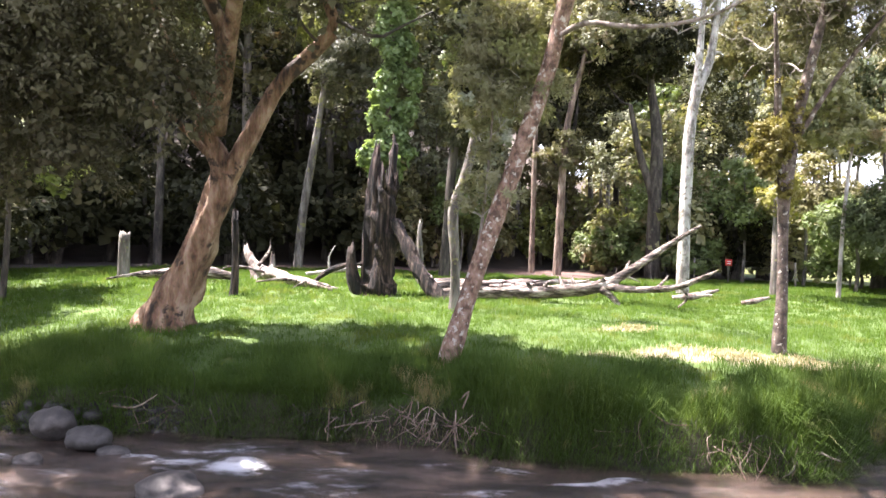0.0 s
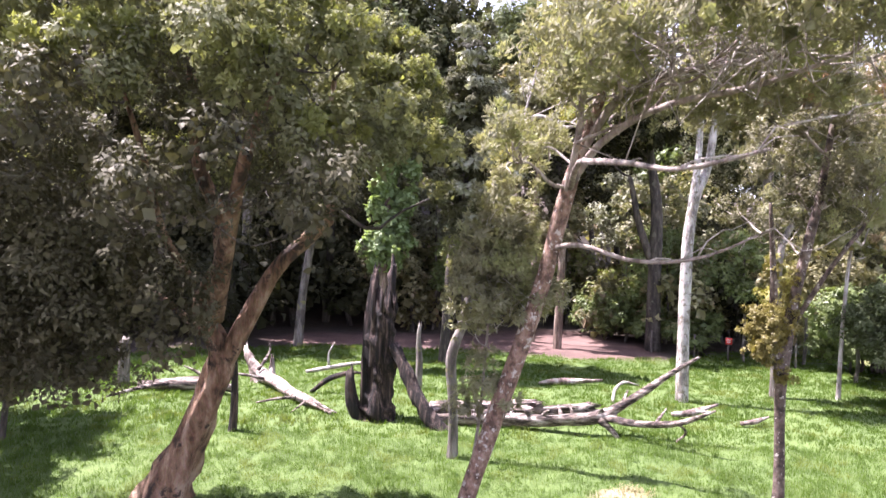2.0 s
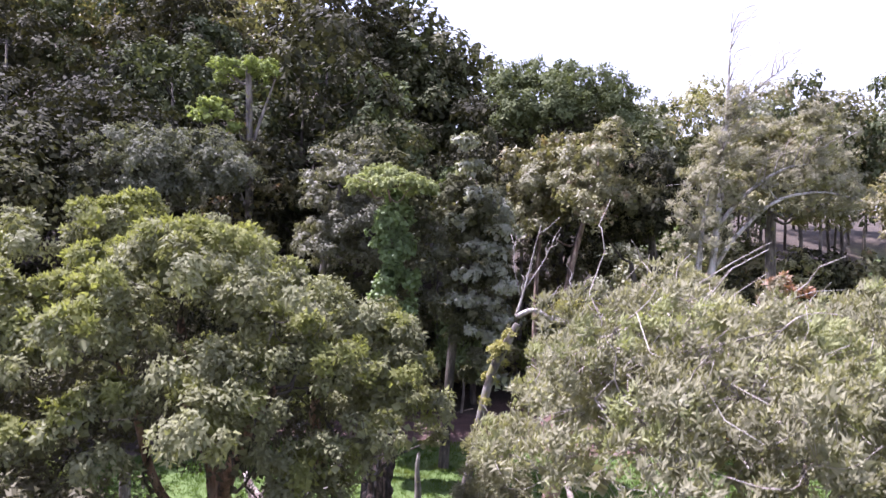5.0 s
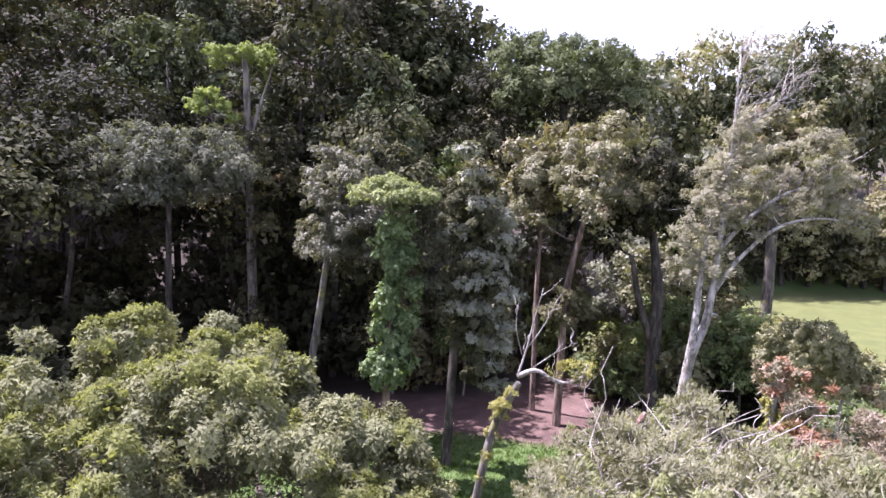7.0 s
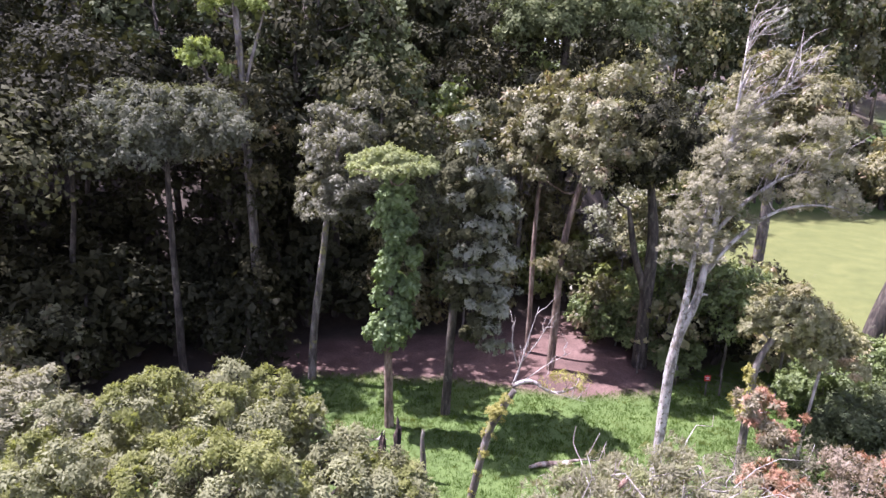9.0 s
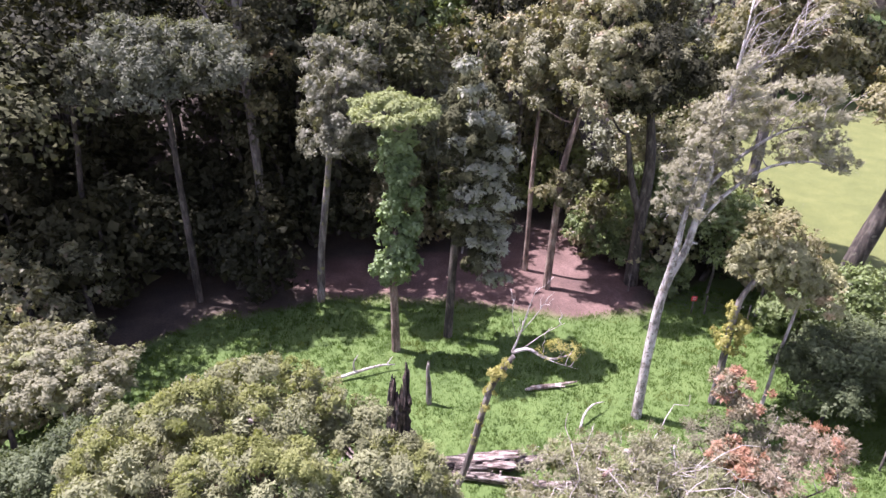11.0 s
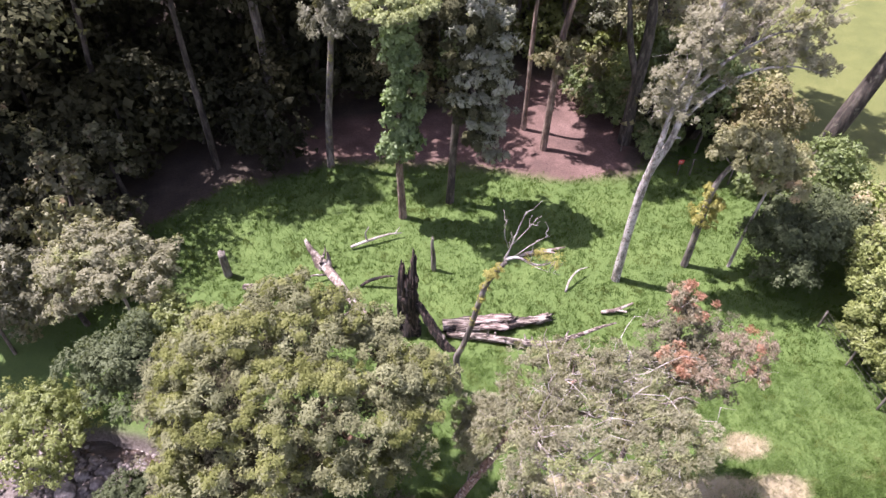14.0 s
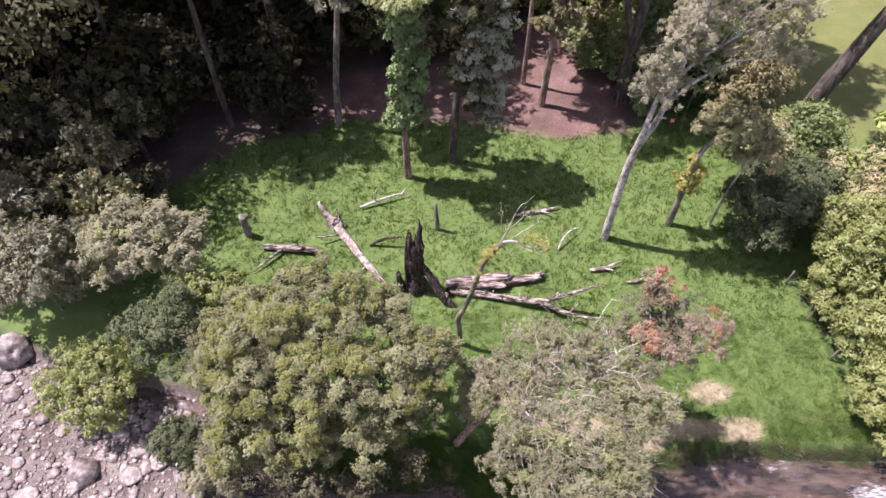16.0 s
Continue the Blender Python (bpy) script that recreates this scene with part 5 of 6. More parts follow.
EDGE += tuple(("understory_tree", "leafy understory tree behind the dirt clearing", (x, y), (w, w * 0.8, h), 22, 0.85, 3800, 0.25, m, 400 + int(x * 3 + y), M_BARK_GREY, lift) for x, y, w, h, m, lift in (
    (-3.6, 41.2, 2.2, 3.4, M_LEAF_OLIVE, 2.0), (1.0, 41.4, 1.8, 3.0, M_LEAF_SHRUB, 1.5), (2.6, 49.2, 2.4, 4.2, M_LEAF_SILVER, 3.0), (8.6, 50.0, 2.6, 4.0, M_LEAF_OLIVE, 3.0), (13.6, 40.2, 2.4, 3.6, M_LEAF_SHRUB, 2.0), (16.6, 36.4, 2.4, 3.4, M_LEAF_SHRUB, 2.0),
    (18.6, 33.8, 2.4, 2.8, M_LEAF_OLIVE, 2.5), (21.8, 30.2, 2.6, 2.6, M_LEAF_SHRUB, 1.0), (-0.8, 43.4, 2.4, 5.0, M_LEAF_SILVER, 4.0), (12.2, 44.6, 2.4, 5.0, M_LEAF_SILVER, 4.0)))
for name, label, at, r, n, size, count, leaf, mat, seed, bark, lift in EDGE:
    shrub(name, label, at, r, n, size, count, leaf, mat, seed, bark, lift=lift)


# ---- the wood on the hillside ----
def wood_model(seed, h, cr, mat, bark, count, leaf, label, n=26, name="forest_tree", group="trees of the hillside wood", low=-0.85, twigs=True):
    rng = np.random.default_rng(seed)
    c = (rng.normal() * 0.5, rng.normal() * 0.5, h - cr[2] * 0.8)
    cl = crown_clumps(c, cr, n, cr[0] * 0.4, rng, low=low, flat=0.66, core=0.1)
    stem = [(0, 0, 0, 0.24), (rng.normal() * 0.3, 0, h * 0.3, 0.18), (c[0], c[1], h * 0.6, 0.14), (c[0], c[1], h * 0.9, 0.05)]
    return tree(name, label, (0, -60, 0), stem, bark, [("crown", cl, mat, count, leaf, 0.15, 0.78, "")], seed=seed, steps=10, sides=7, group=group, bough_r=0.09, extra=0, single=True, inner=12, jut=0.3, brush=0.15, boughs=None if twigs else ())


WOOD = [wood_model(101, 17, (3.6, 3.4, 5.8), M_LEAF_DARK, M_BARK_DARK, 5600, 0.235, "dark green forest tree on the wooded hillside"),
        wood_model(102, 19, (3.0, 3.2, 6.6), M_LEAF_SILVER, M_BARK_GREY, 5600, 0.235, "grey-green forest tree on the wooded hillside"),
        wood_model(103, 15, (4.2, 4.0, 4.8), M_LEAF_OLIVE, M_BARK_DARK, 5600, 0.235, "olive forest tree on the wooded hillside"),
        wood_model(104, 20, (3.4, 3.2, 7.4), M_LEAF_DARK, M_BARK_GREY, 5600, 0.235, "tall dark forest tree on the wooded hillside"),
        wood_model(105, 16, (3.2, 3.4, 5.4), M_LEAF_BLUE, M_BARK_DARK, 5600, 0.235, "bluish-green forest tree on the wooded hillside"),
        wood_model(106, 13, (2.8, 2.8, 4.2), M_LEAF_SHRUB, M_BARK_DARK, 5600, 0.235, "bright green young tree on the wooded hillside")]
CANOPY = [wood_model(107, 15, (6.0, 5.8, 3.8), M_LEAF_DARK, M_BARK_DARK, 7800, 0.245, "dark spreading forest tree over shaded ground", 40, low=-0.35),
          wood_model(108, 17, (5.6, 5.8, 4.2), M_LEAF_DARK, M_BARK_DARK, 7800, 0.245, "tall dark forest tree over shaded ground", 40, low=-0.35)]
FAR = [wood_model(111, 18, (4.2, 4.0, 6.4), M_LEAF_DARK, M_BARK_DARK, 3000, 0.34, "dark green tree high on the wooded hillside", twigs=False),
       wood_model(112, 19, (3.6, 3.8, 7.0), M_LEAF_SILVER, M_BARK_GREY, 3000, 0.34, "grey-green tree high on the wooded hillside", twigs=False),
       wood_model(113, 17, (4.6, 4.4, 5.4), M_LEAF_OLIVE, M_BARK_DARK, 3000, 0.34, "olive tree high on the wooded hillside", twigs=False),
       wood_model(114, 17, (4.0, 3.8, 6.0), M_LEAF_BLUE, M_BARK_DARK, 3000, 0.34, "bluish-green tree high on the wooded hillside", twigs=False)]
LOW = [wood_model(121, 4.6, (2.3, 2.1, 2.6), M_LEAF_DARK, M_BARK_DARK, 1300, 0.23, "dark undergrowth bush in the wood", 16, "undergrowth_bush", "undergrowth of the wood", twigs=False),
       wood_model(122, 6.0, (2.0, 2.2, 3.2), M_LEAF_OLIVE, M_BARK_DARK, 1300, 0.23, "olive-green undergrowth bush in the wood", 16, "undergrowth_bush", "undergrowth of the wood", twigs=False),
       wood_model(123, 3.6, (2.4, 2.2, 2.0), M_LEAF_OLIVE, M_BARK_DARK, 1300, 0.23, "olive undergrowth bush in the wood", 16, "undergrowth_bush", "undergrowth of the wood", twigs=False)]

GOLD = [wood_model(124, 4.4, (2.2, 2.0, 2.4), M_LEAF_GOLD, M_BARK_DARK, 1600, 0.24, "bright yellow-green bush beyond the meadow fence", 16, "golden_bush", "bushes beyond the fence"),
        wood_model(125, 5.4, (2.0, 2.2, 2.8), M_LEAF_LIME, M_BARK_DARK, 1600, 0.24, "bright yellow-green bush beyond the meadow fence", 16, "golden_bush", "bushes beyond the fence")]


def plant_wood():
    rng = np.random.default_rng(77)
    spots, low_spots = [], []

    def scatter(models, taken, x0, x1, y0, y1, n, gap, s0=0.85, s1=1.2, keep=None):
        tries = 0
        while n > 0 and tries < 4000:
            tries += 1
            x, y = rng.uniform(x0, x1), rng.uniform(y0, y1)
            if keep and not keep(x, y) or lawn_mask(np.array([x]), np.array([y]))[0] > 0.05:
                continue
            if any((x - a) ** 2 + (y - b) ** 2 < gap * gap for a, b in taken):
                continue
            taken.append((x, y))
            n -= 1
            s = rng.uniform(s0, s1)
            m = Matrix.LocRotScale((x, y, hz(x, y) - 0.15), Euler((rng.normal() * 0.04, rng.normal() * 0.04, rng.uniform(0, 6.28))), (s, s, s * rng.uniform(0.9, 1.15)))
            model = models[rng.integers(len(models))]
            if not (-24 < x < -17 and 28 < y < 34 and models is CANOPY):  # the meadow's corner stays open to the sun
                copy_thing(model, m)

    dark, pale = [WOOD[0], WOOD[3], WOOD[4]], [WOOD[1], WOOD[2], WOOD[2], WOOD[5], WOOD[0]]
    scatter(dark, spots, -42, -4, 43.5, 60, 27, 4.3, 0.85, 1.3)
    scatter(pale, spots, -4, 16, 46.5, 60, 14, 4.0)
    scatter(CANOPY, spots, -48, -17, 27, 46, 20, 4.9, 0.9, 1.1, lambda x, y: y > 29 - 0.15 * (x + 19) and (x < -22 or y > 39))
    scatter([FAR[0], FAR[3], FAR[3], FAR[2]], spots, -52, -4, 60, 76, 24, 5.0, 1.0, 1.3)
    scatter(FAR[1:3], spots, -4, 18, 60, 76, 9, 4.4, 0.8, 1.0)
    scatter(pale, spots, 14, 19.5, 42, 52, 4, 3.4, 0.7, 0.85)
    scatter(FAR[1:], spots, 20, 100, 94, 122, 26, 5.0, 1.0, 1.3)
    scatter(FAR[1:], spots, 60, 120, 110, 140, 12, 6.5, 1.0, 1.4)
    scatter(WOOD, spots, 31, 56, 20, 34, 9, 5.0, 0.7, 0.9)
    scatter(dark, spots, -13, -4, 41, 46, 6, 3.0, 0.8, 1.0)
    scatter(CANOPY, spots, -20, -9, 43, 48, 3, 3.6, 0.9, 1.05)
    scatter(LOW[:1], low_spots, -13, -4, 41.5, 50, 14, 1.9, 0.9, 1.5)
    scatter(LOW[1:] + GOLD[:1], low_spots, -6, 14, 42, 52, 24, 2.2, keep=lambda x, y: not (2.6 < x < 10.2 and y < 48.5))
    scatter(LOW[:1], low_spots, -36, -11, 31, 46, 24, 2.4, 0.9, 1.5, lambda x, y: y > 35 - 0.25 * (x + 17) or x < -19)
    scatter(LOW[:2], low_spots, -27, -17, 20.5, 27, 12, 2.2, 0.7, 1.0, lambda x, y: y > 22 - 0.35 * (x + 27) * 0.3)
    scatter(LOW[:2], low_spots, -30, -18.5, 24, 38, 13, 2.4, 0.8, 1.3, lambda x, y: y > 26 - 0.3 * (x + 17.5))
    scatter(LOW, low_spots, 13, 20.5, 37, 46, 12, 2.0)
    scatter(GOLD, low_spots, 23.5, 36, 11.5, 29, 16, 2.4, 0.8, 1.3)
    scatter(LOW, low_spots, 22, 70, 85, 91, 42, 2.2, 1.2, 1.9)
    scatter(FAR, spots, -40, 40, -34, -12, 7, 6.0, 0.9, 1.2)  # unseen trees added on the other bank, behind the camera, dimming the near side
    # the skyline: the shoulder of the hill, and the ridge beyond the lawn
    for k, (x, y, top) in enumerate(((-9.5, 60, 38.5), (-6.5, 62, 36.8), (-4.0, 61, 35.2), (-1.6, 63, 33.6), (0.6, 62, 32.0), (3.0, 62, 30.6), (5.2, 63, 29.2), (32, 90, 33.5), (36, 92, 33.0), (40.5, 91, 33.6), (44.5, 95, 34.6),
                                     (47.5, 90, 35.8), (51.5, 92, 35.4), (56, 94, 33.4), (60, 90, 36.4), (64, 92, 38.0), (69, 93, 38.5), (28, 88, 31.0), (25, 88, 31.0), (74, 94, 37.0), (16.5, 74, 29.5), (19, 77, 29.8))):
        top += 2.2 if k > 6 else 0.0
        model, tall = ((FAR[0], 18), (FAR[3], 17))[k % 2] if k < 7 else ((FAR[1], 19), (FAR[2], 17), (FAR[3], 17))[k % 3]
        g0 = hz(x, y)
        q = (top - g0) / (tall + 1.5)
        copy_thing(model, Matrix.LocRotScale((x, y, g0 - 0.15), Euler((0, 0, k * 1.7)), (max(0.75, min(q, 1.35)),) * 2 + (q,)))
    for w in WOOD + CANOPY + FAR + LOW + GOLD:
        for o in (*w.children_recursive, w):
            bpy.data.objects.remove(o)


plant_wood()


# ---- dead wood in the meadow ----
def jag(points, steps, sides, teeth, seed, flute=0.25, rough=0.3):
    """A broken stem whose upper rim ends in splinters."""
    v, f = tube(points, steps, sides, rough, seed, cap=False, flute=flute)
    rng = np.random.default_rng(seed)
    rim = (steps - 1) * sides
    v[rim:rim + sides, 2] += rng.uniform(-teeth, teeth, sides)
    v[rim - sides:rim, 2] += rng.uniform(-0.4, 0.25, sides) * teeth
    c = np.array([[*points[-1][:2], points[-1][2] - teeth * 1.5]])
    j = np.arange(sides)
    k = (j + 1) % sides
    cap = np.stack([rim + j, rim + k, np.full(sides, len(v)), np.full(sides, len(v))], 1)
    return tri((np.vstack([v, c]), np.vstack([f, cap])))


ST = (-2.1, 21.3, 1.4)
stump = thing("burnt_stump", ST, "tall hollow burnt stump with splintered tops in the meadow", "stump")
part("trunk", jag([(0, 0, -0.3, 0.62), (0, 0, 0.5, 0.50), (0.0, 0, 1.6, 0.42), (0.05, 0, 2.8, 0.36), (0.1, 0, 3.6, 0.32)], 34, 26, 0.7, 4, 0.4, 0.5), M_STUMP, stump, "charred hollow trunk")
part("splinter", jag([(0.2, 0.05, 2.2, 0.24), (0.26, 0.2, 3.4, 0.2), (0.3, 0.35, 4.5, 0.13), (0.32, 0.45, 5.05, 0.07)], 18, 14, 0.3, 5, 0.35, 0.5), M_STUMP, stump, "brown splintered shaft")
part("splinter", jag([(-0.28, -0.05, 1.6, 0.22), (-0.30, 0, 3.0, 0.2), (-0.24, 0, 4.2, 0.15), (-0.2, 0, 4.75, 0.08)], 18, 14, 0.3, 6, 0.35, 0.5), M_STUMP, stump, "brown splintered shaft")
part("splinter", jag([(-0.45, -0.1, -0.2, 0.14), (-0.48, -0.1, 1.6, 0.10), (-0.46, -0.05, 3.3, 0.05)], 10, 8, 0.2, 7), M_STUMP, stump, "grey outer sliver")
part("root", jag([(-0.5, -0.1, -0.3, 0.3), (-0.85, -0.1, 0.5, 0.22), (-0.95, -0.1, 1.5, 0.12)], 8, 10, 0.2, 8), M_CHAR, stump, "charred side root")

lean_log = lone("leaning_log", limb([(0, 0, 0, 0.168), (0.55, -0.3, -0.9, 0.21), (1.0, -0.6, -1.7, 0.252), (1.5, -0.9, -2.35, 0.231), (1.95, -1.2, -2.9, 0.21)], steps=22, sides=12, rough=0.45, seed=4, flute=0.12), M_STUMP, (-1.65, 21.0, 3.75), "weathered log leaning from the burnt stump to the grass", "log")
part("stub", jag([(1.2, -0.5, -1.95, 0.13), (1.2, -0.62, -1.85, 0.14), (1.21, -0.75, -1.78, 0.12), (1.22, -0.86, -1.72, 0.08)], 8, 10, 0.07, 12, 0.3, 0.4), M_LOG_PALE, lean_log, "pale torn stub")

FL = (0.0, 20.8, 1.35)
fallen = thing("fallen_tree", FL, "weathered grey fallen tree with raised branches in the meadow", "log")
fallen_trunk = part("trunk", limb(rel(FL, [(-0.2, 20.9, 1.45, 0.172), (1.5, 20.65, 1.55, 0.185), (3.2, 20.3, 1.65, 0.172), (4.6, 20.0, 1.85, 0.178), (5.3, 19.9, 2.1, 0.145)]), steps=22, sides=12, rough=0.25, seed=6, flute=0.15), M_LOG, fallen)
for pts in ([(5.0, 19.95, 1.95, 0.158), (5.7, 19.9, 2.45, 0.119), (6.5, 19.85, 3.0, 0.099), (7.2, 19.8, 3.5, 0.0792), (7.75, 19.75, 3.85, 0.0396)],
            [(4.9, 19.9, 1.9, 0.119), (5.8, 19.4, 1.85, 0.106), (6.8, 19.0, 2.0, 0.0924), (7.3, 18.7, 2.25, 0.066), (7.78, 18.52, 2.52, 0.0264)],
            [(4.8, 19.85, 1.85, 0.106), (5.1, 19.75, 1.6, 0.0858), (5.33, 19.65, 1.35, 0.07), (5.52, 19.55, 1.1, 0.045)],
            [(6.9, 19.0, 2.0, 0.0462), (7.2, 19.2, 1.7, 0.0396), (7.0, 19.4, 1.35, 0.033)],
            [(5.5, 19.9, 2.3, 0.0594), (5.65, 20.1, 2.55, 0.0396), (5.75, 20.2, 2.7, 0.0198)],
            [(6.3, 19.2, 1.95, 0.0528), (6.6, 19.5, 2.15, 0.033), (6.75, 19.6, 2.3, 0.0132)]):
    part("branch", limb(rel(FL, pts), steps=12, sides=9, rough=0.3, seed=len(pts) + int(pts[0][0] * 7)), M_LOG, fallen)

for k in range(11):
    u = 0.3 + 4.8 * k / 10 + 0.2 * math.sin(k * 3.1)
    y0, z0 = 20.9 - 0.19 * u, 1.5 + 0.08 * u
    part("stub", limb(rel(FL, [(u, y0, z0, 0.07), (u + 0.12 * math.sin(k * 2.3), y0 + 0.18 * math.cos(k * 1.7), z0 + 0.2, 0.05), (u + 0.2 * math.sin(k * 2.3), y0 + 0.26 * math.cos(k * 1.7), z0 + 0.28 + 0.1 * math.sin(k), 0.015)]), steps=6, sides=7, rough=0.4, seed=k), M_LOG, fallen_trunk)
slab = thing("split_log", (1.0, 21.5, 1.4), "broken split log with torn pale wood in the grass", "log")
def lay(at, length, r, flat, turn, rise, seed):
    """A torn slab of wood lying along its length, splintered at the far end."""
    v, f = jag([(0, 0, 0, r * 0.85), (0.03, 0, length * 0.35, r), (-0.03, 0, length * 0.7, r * 0.95), (0.0, 0, length, r * 0.8)], 14, 14, 0.3, seed, 0.5, 0.5)
    c, q = math.cos(turn), math.sin(turn)
    return np.stack([at[0] + v[:, 2] * c - v[:, 0] * q, at[1] + v[:, 2] * q + v[:, 0] * c, at[2] + v[:, 1] * flat + v[:, 2] * rise], 1), f


for k, (at, length, r, flat, turn, rise) in enumerate((((-1.4, -0.2, 0.2), 3.5, 0.36, 0.62, 0.06, 0.02), ((0.1, -0.02, 0.4), 2.0, 0.22, 0.4, 0.12, 0.05), ((0.5, -0.3, 0.34), 1.5, 0.15, 0.5, -0.05, 0.06),
                                                       ((0.9, 0.2, 0.34), 1.45, 0.13, 0.45, 0.0, 0.07), ((1.9, -0.1, 0.18), 2.2, 0.22, 0.8, 0.2, 0.08), ((3.2, 0.2, 0.3), 1.0, 0.14, 0.7, 0.3, 0.1))):
    part("split_piece", lay(at, length, r, flat, turn, rise, 20 + k), M_LOG if k in (0, 4) else M_LOG_TORN, slab)

WS = (-5.4, 23.2, 1.45)
bleached = thing("bleached_log", WS, "bleached upturned log with splayed roots in the grass", "log")
part("trunk", limb(rel(WS, [(-3.6, 21.1, 1.45, 0.05), (-4.4, 22.0, 1.55, 0.14), (-5.4, 23.3, 1.6, 0.19), (-6.3, 24.5, 1.7, 0.21), (-7.0, 25.4, 1.75, 0.23), (-7.5, 25.9, 2.0, 0.17), (-7.8, 26.2, 2.3, 0.1)]), steps=24, sides=13, rough=0.35, seed=31, flute=0.25), M_LOG_PALE, bleached)
part("stub", jag(rel(WS, [(-7.15, 25.5, 1.4, 0.26), (-7.5, 25.9, 1.9, 0.22), (-7.85, 26.25, 2.35, 0.15), (-8.1, 26.5, 2.7, 0.07)]), 16, 14, 0.2, 33, 0.3, 0.4), M_LOG_PALE, bleached, "upright torn stub")
part("stub", jag(rel(WS, [(-6.7, 25.3, 1.6, 0.15), (-6.75, 25.6, 2.0, 0.12), (-6.8, 25.8, 2.4, 0.06)]), 10, 10, 0.2, 34, 0.3, 0.4), M_LOG_PALE, bleached, "short torn stub")
for k, pts in enumerate(([(-4.6, 22.2, 1.6, 0.0672), (-4.0, 21.5, 1.6, 0.0528), (-3.4, 21.0, 1.5, 0.0192)], [(-4.8, 22.4, 1.6, 0.0624), (-4.6, 21.6, 1.65, 0.0432), (-4.9, 21.0, 1.45, 0.0144)], [(-5.0, 22.6, 1.6, 0.0624), (-5.5, 21.9, 1.7, 0.048), (-6.2, 21.6, 1.6, 0.024)],
                         [(-7.2, 25.3, 2.0, 0.0768), (-6.9, 25.7, 2.6, 0.048), (-6.9, 25.8, 3.0, 0.0144)], [(-6.8, 24.7, 1.8, 0.0672), (-7.7, 24.4, 2.0, 0.0432), (-8.3, 24.4, 1.9, 0.0144)])):
    part("root", limb(rel(WS, pts), steps=9, sides=8, rough=0.3, seed=k), M_LOG, bleached)

DEAD = (
    ("dead_branch", "dead branch with upright twigs on the grass", (-4.4, 27.4), M_TWIG, ([(-1.3, -0.4, 0.2, 0.07), (-0.3, 0.0, 0.35, 0.08), (0.8, 0.35, 0.5, 0.06), (1.6, 0.6, 0.4, 0.03)], [(-0.4, 0, 0.35, 0.05), (-0.45, 0, 0.9, 0.04), (-0.2, 0, 1.4, 0.015)], [(1.2, 0.5, 0.45, 0.04), (1.5, 0.6, 0.9, 0.015)])),
    ("mossy_log", "pale moss-covered log sunk in the grass", (5.2, 26.7), M_LOG_PALE, ([(-1.3, -0.3, 0.1, 0.06), (-0.6, -0.1, 0.16, 0.13), (0.3, 0.05, 0.15, 0.11), (1.4, 0.35, 0.18, 0.05)], [(0.2, 0.0, 0.15, 0.07), (0.7, -0.25, 0.3, 0.03)])),
    ("bent_stick", "bent bleached stick arching from the grass", (6.8, 24.5), M_TWIG, ([(-0.6, -0.7, 0.0, 0.055), (-0.4, -0.3, 0.45, 0.055), (0.1, 0.3, 0.6, 0.045), (0.8, 0.8, 0.4, 0.025)],)),
)
DEAD += (
    ("broken_branch", "pale broken branch lying in the grass", (8.7, 22.5), M_LOG_PALE, ([(-0.8, -0.1, 0.15, 0.09), (0, 0, 0.25, 0.11), (0.9, 0.3, 0.45, 0.05)], [(-0.1, 0, 0.25, 0.08), (0.5, -0.2, 0.3, 0.04)])),
    ("broken_branch", "short bleached branch lying in the grass", (10.4, 21.6), M_LOG_PALE, ([(-0.5, 0.0, 0.1, 0.07), (0.0, 0, 0.2, 0.08), (0.5, 0.2, 0.3, 0.04)],)),
    ("dark_log", "dark fallen log behind the broad tree", (-9.4, 23.8), M_LOG, ([(-1.8, 0.2, 0.15, 0.16), (-0.4, 0, 0.3, 0.2), (0.8, -0.1, 0.35, 0.22), (1.9, -0.4, 0.25, 0.14)], [(-0.6, -0.1, 0.3, 0.1), (-1.4, -0.9, 0.25, 0.07), (-2.1, -1.6, 0.1, 0.03)], [(0.9, -0.1, 0.4, 0.1), (0.4, -0.2, 0.8, 0.05), (0.0, -0.3, 1.0, 0.02)])),
    ("curved_branch", "curved dead branch standing out of the grass", (-4.0, 24.2), M_CHAR, ([(-0.9, 0, 0.0, 0.07), (-0.3, 0, 0.5, 0.09), (0.4, 0, 0.75, 0.08), (1.0, 0, 0.8, 0.04)],)),
)
for name, label, at, mat, limbs in DEAD:
    t = thing(name, (at[0], at[1], hz(*at)), label, "dead wood")
    for k, pts in enumerate(limbs):
        part("branch" if k else "stem", limb(pts, steps=10, sides=8, rough=0.25, seed=40 + k), mat, t)

lone("dead_stub", jag([(0, 0, -0.3, 0.14), (0.02, 0, 1.0, 0.11), (-0.03, 0, 1.9, 0.09), (0.0, 0, 2.5, 0.06)], 10, 9, 0.2, 3), M_BARK_GREY, (-0.95, 25.4, hz(-0.95, 25.4)), "thin grey dead stub in the meadow", "stump")
lone("old_post", jag([(0, 0, -0.3, 0.22), (0, 0, 0.8, 0.21), (0, 0, 1.75, 0.2)], 8, 10, 0.08, 12, 0.08, 0.1), M_BARK_GREY, (-12.3, 25.0, hz(-12.3, 25.0)), "weathered grey wooden post in the grass", "post")
lone("old_post", jag([(0, 0, -0.3, 0.15), (0.02, 0, 1.2, 0.11), (-0.03, 0, 2.4, 0.09)], 14, 10, 0.2, 13, 0.2, 0.3), M_STUMP, (-6.2, 19.3, hz(-6.2, 19.3)), "dark dead trunk standing in the grass", "post")


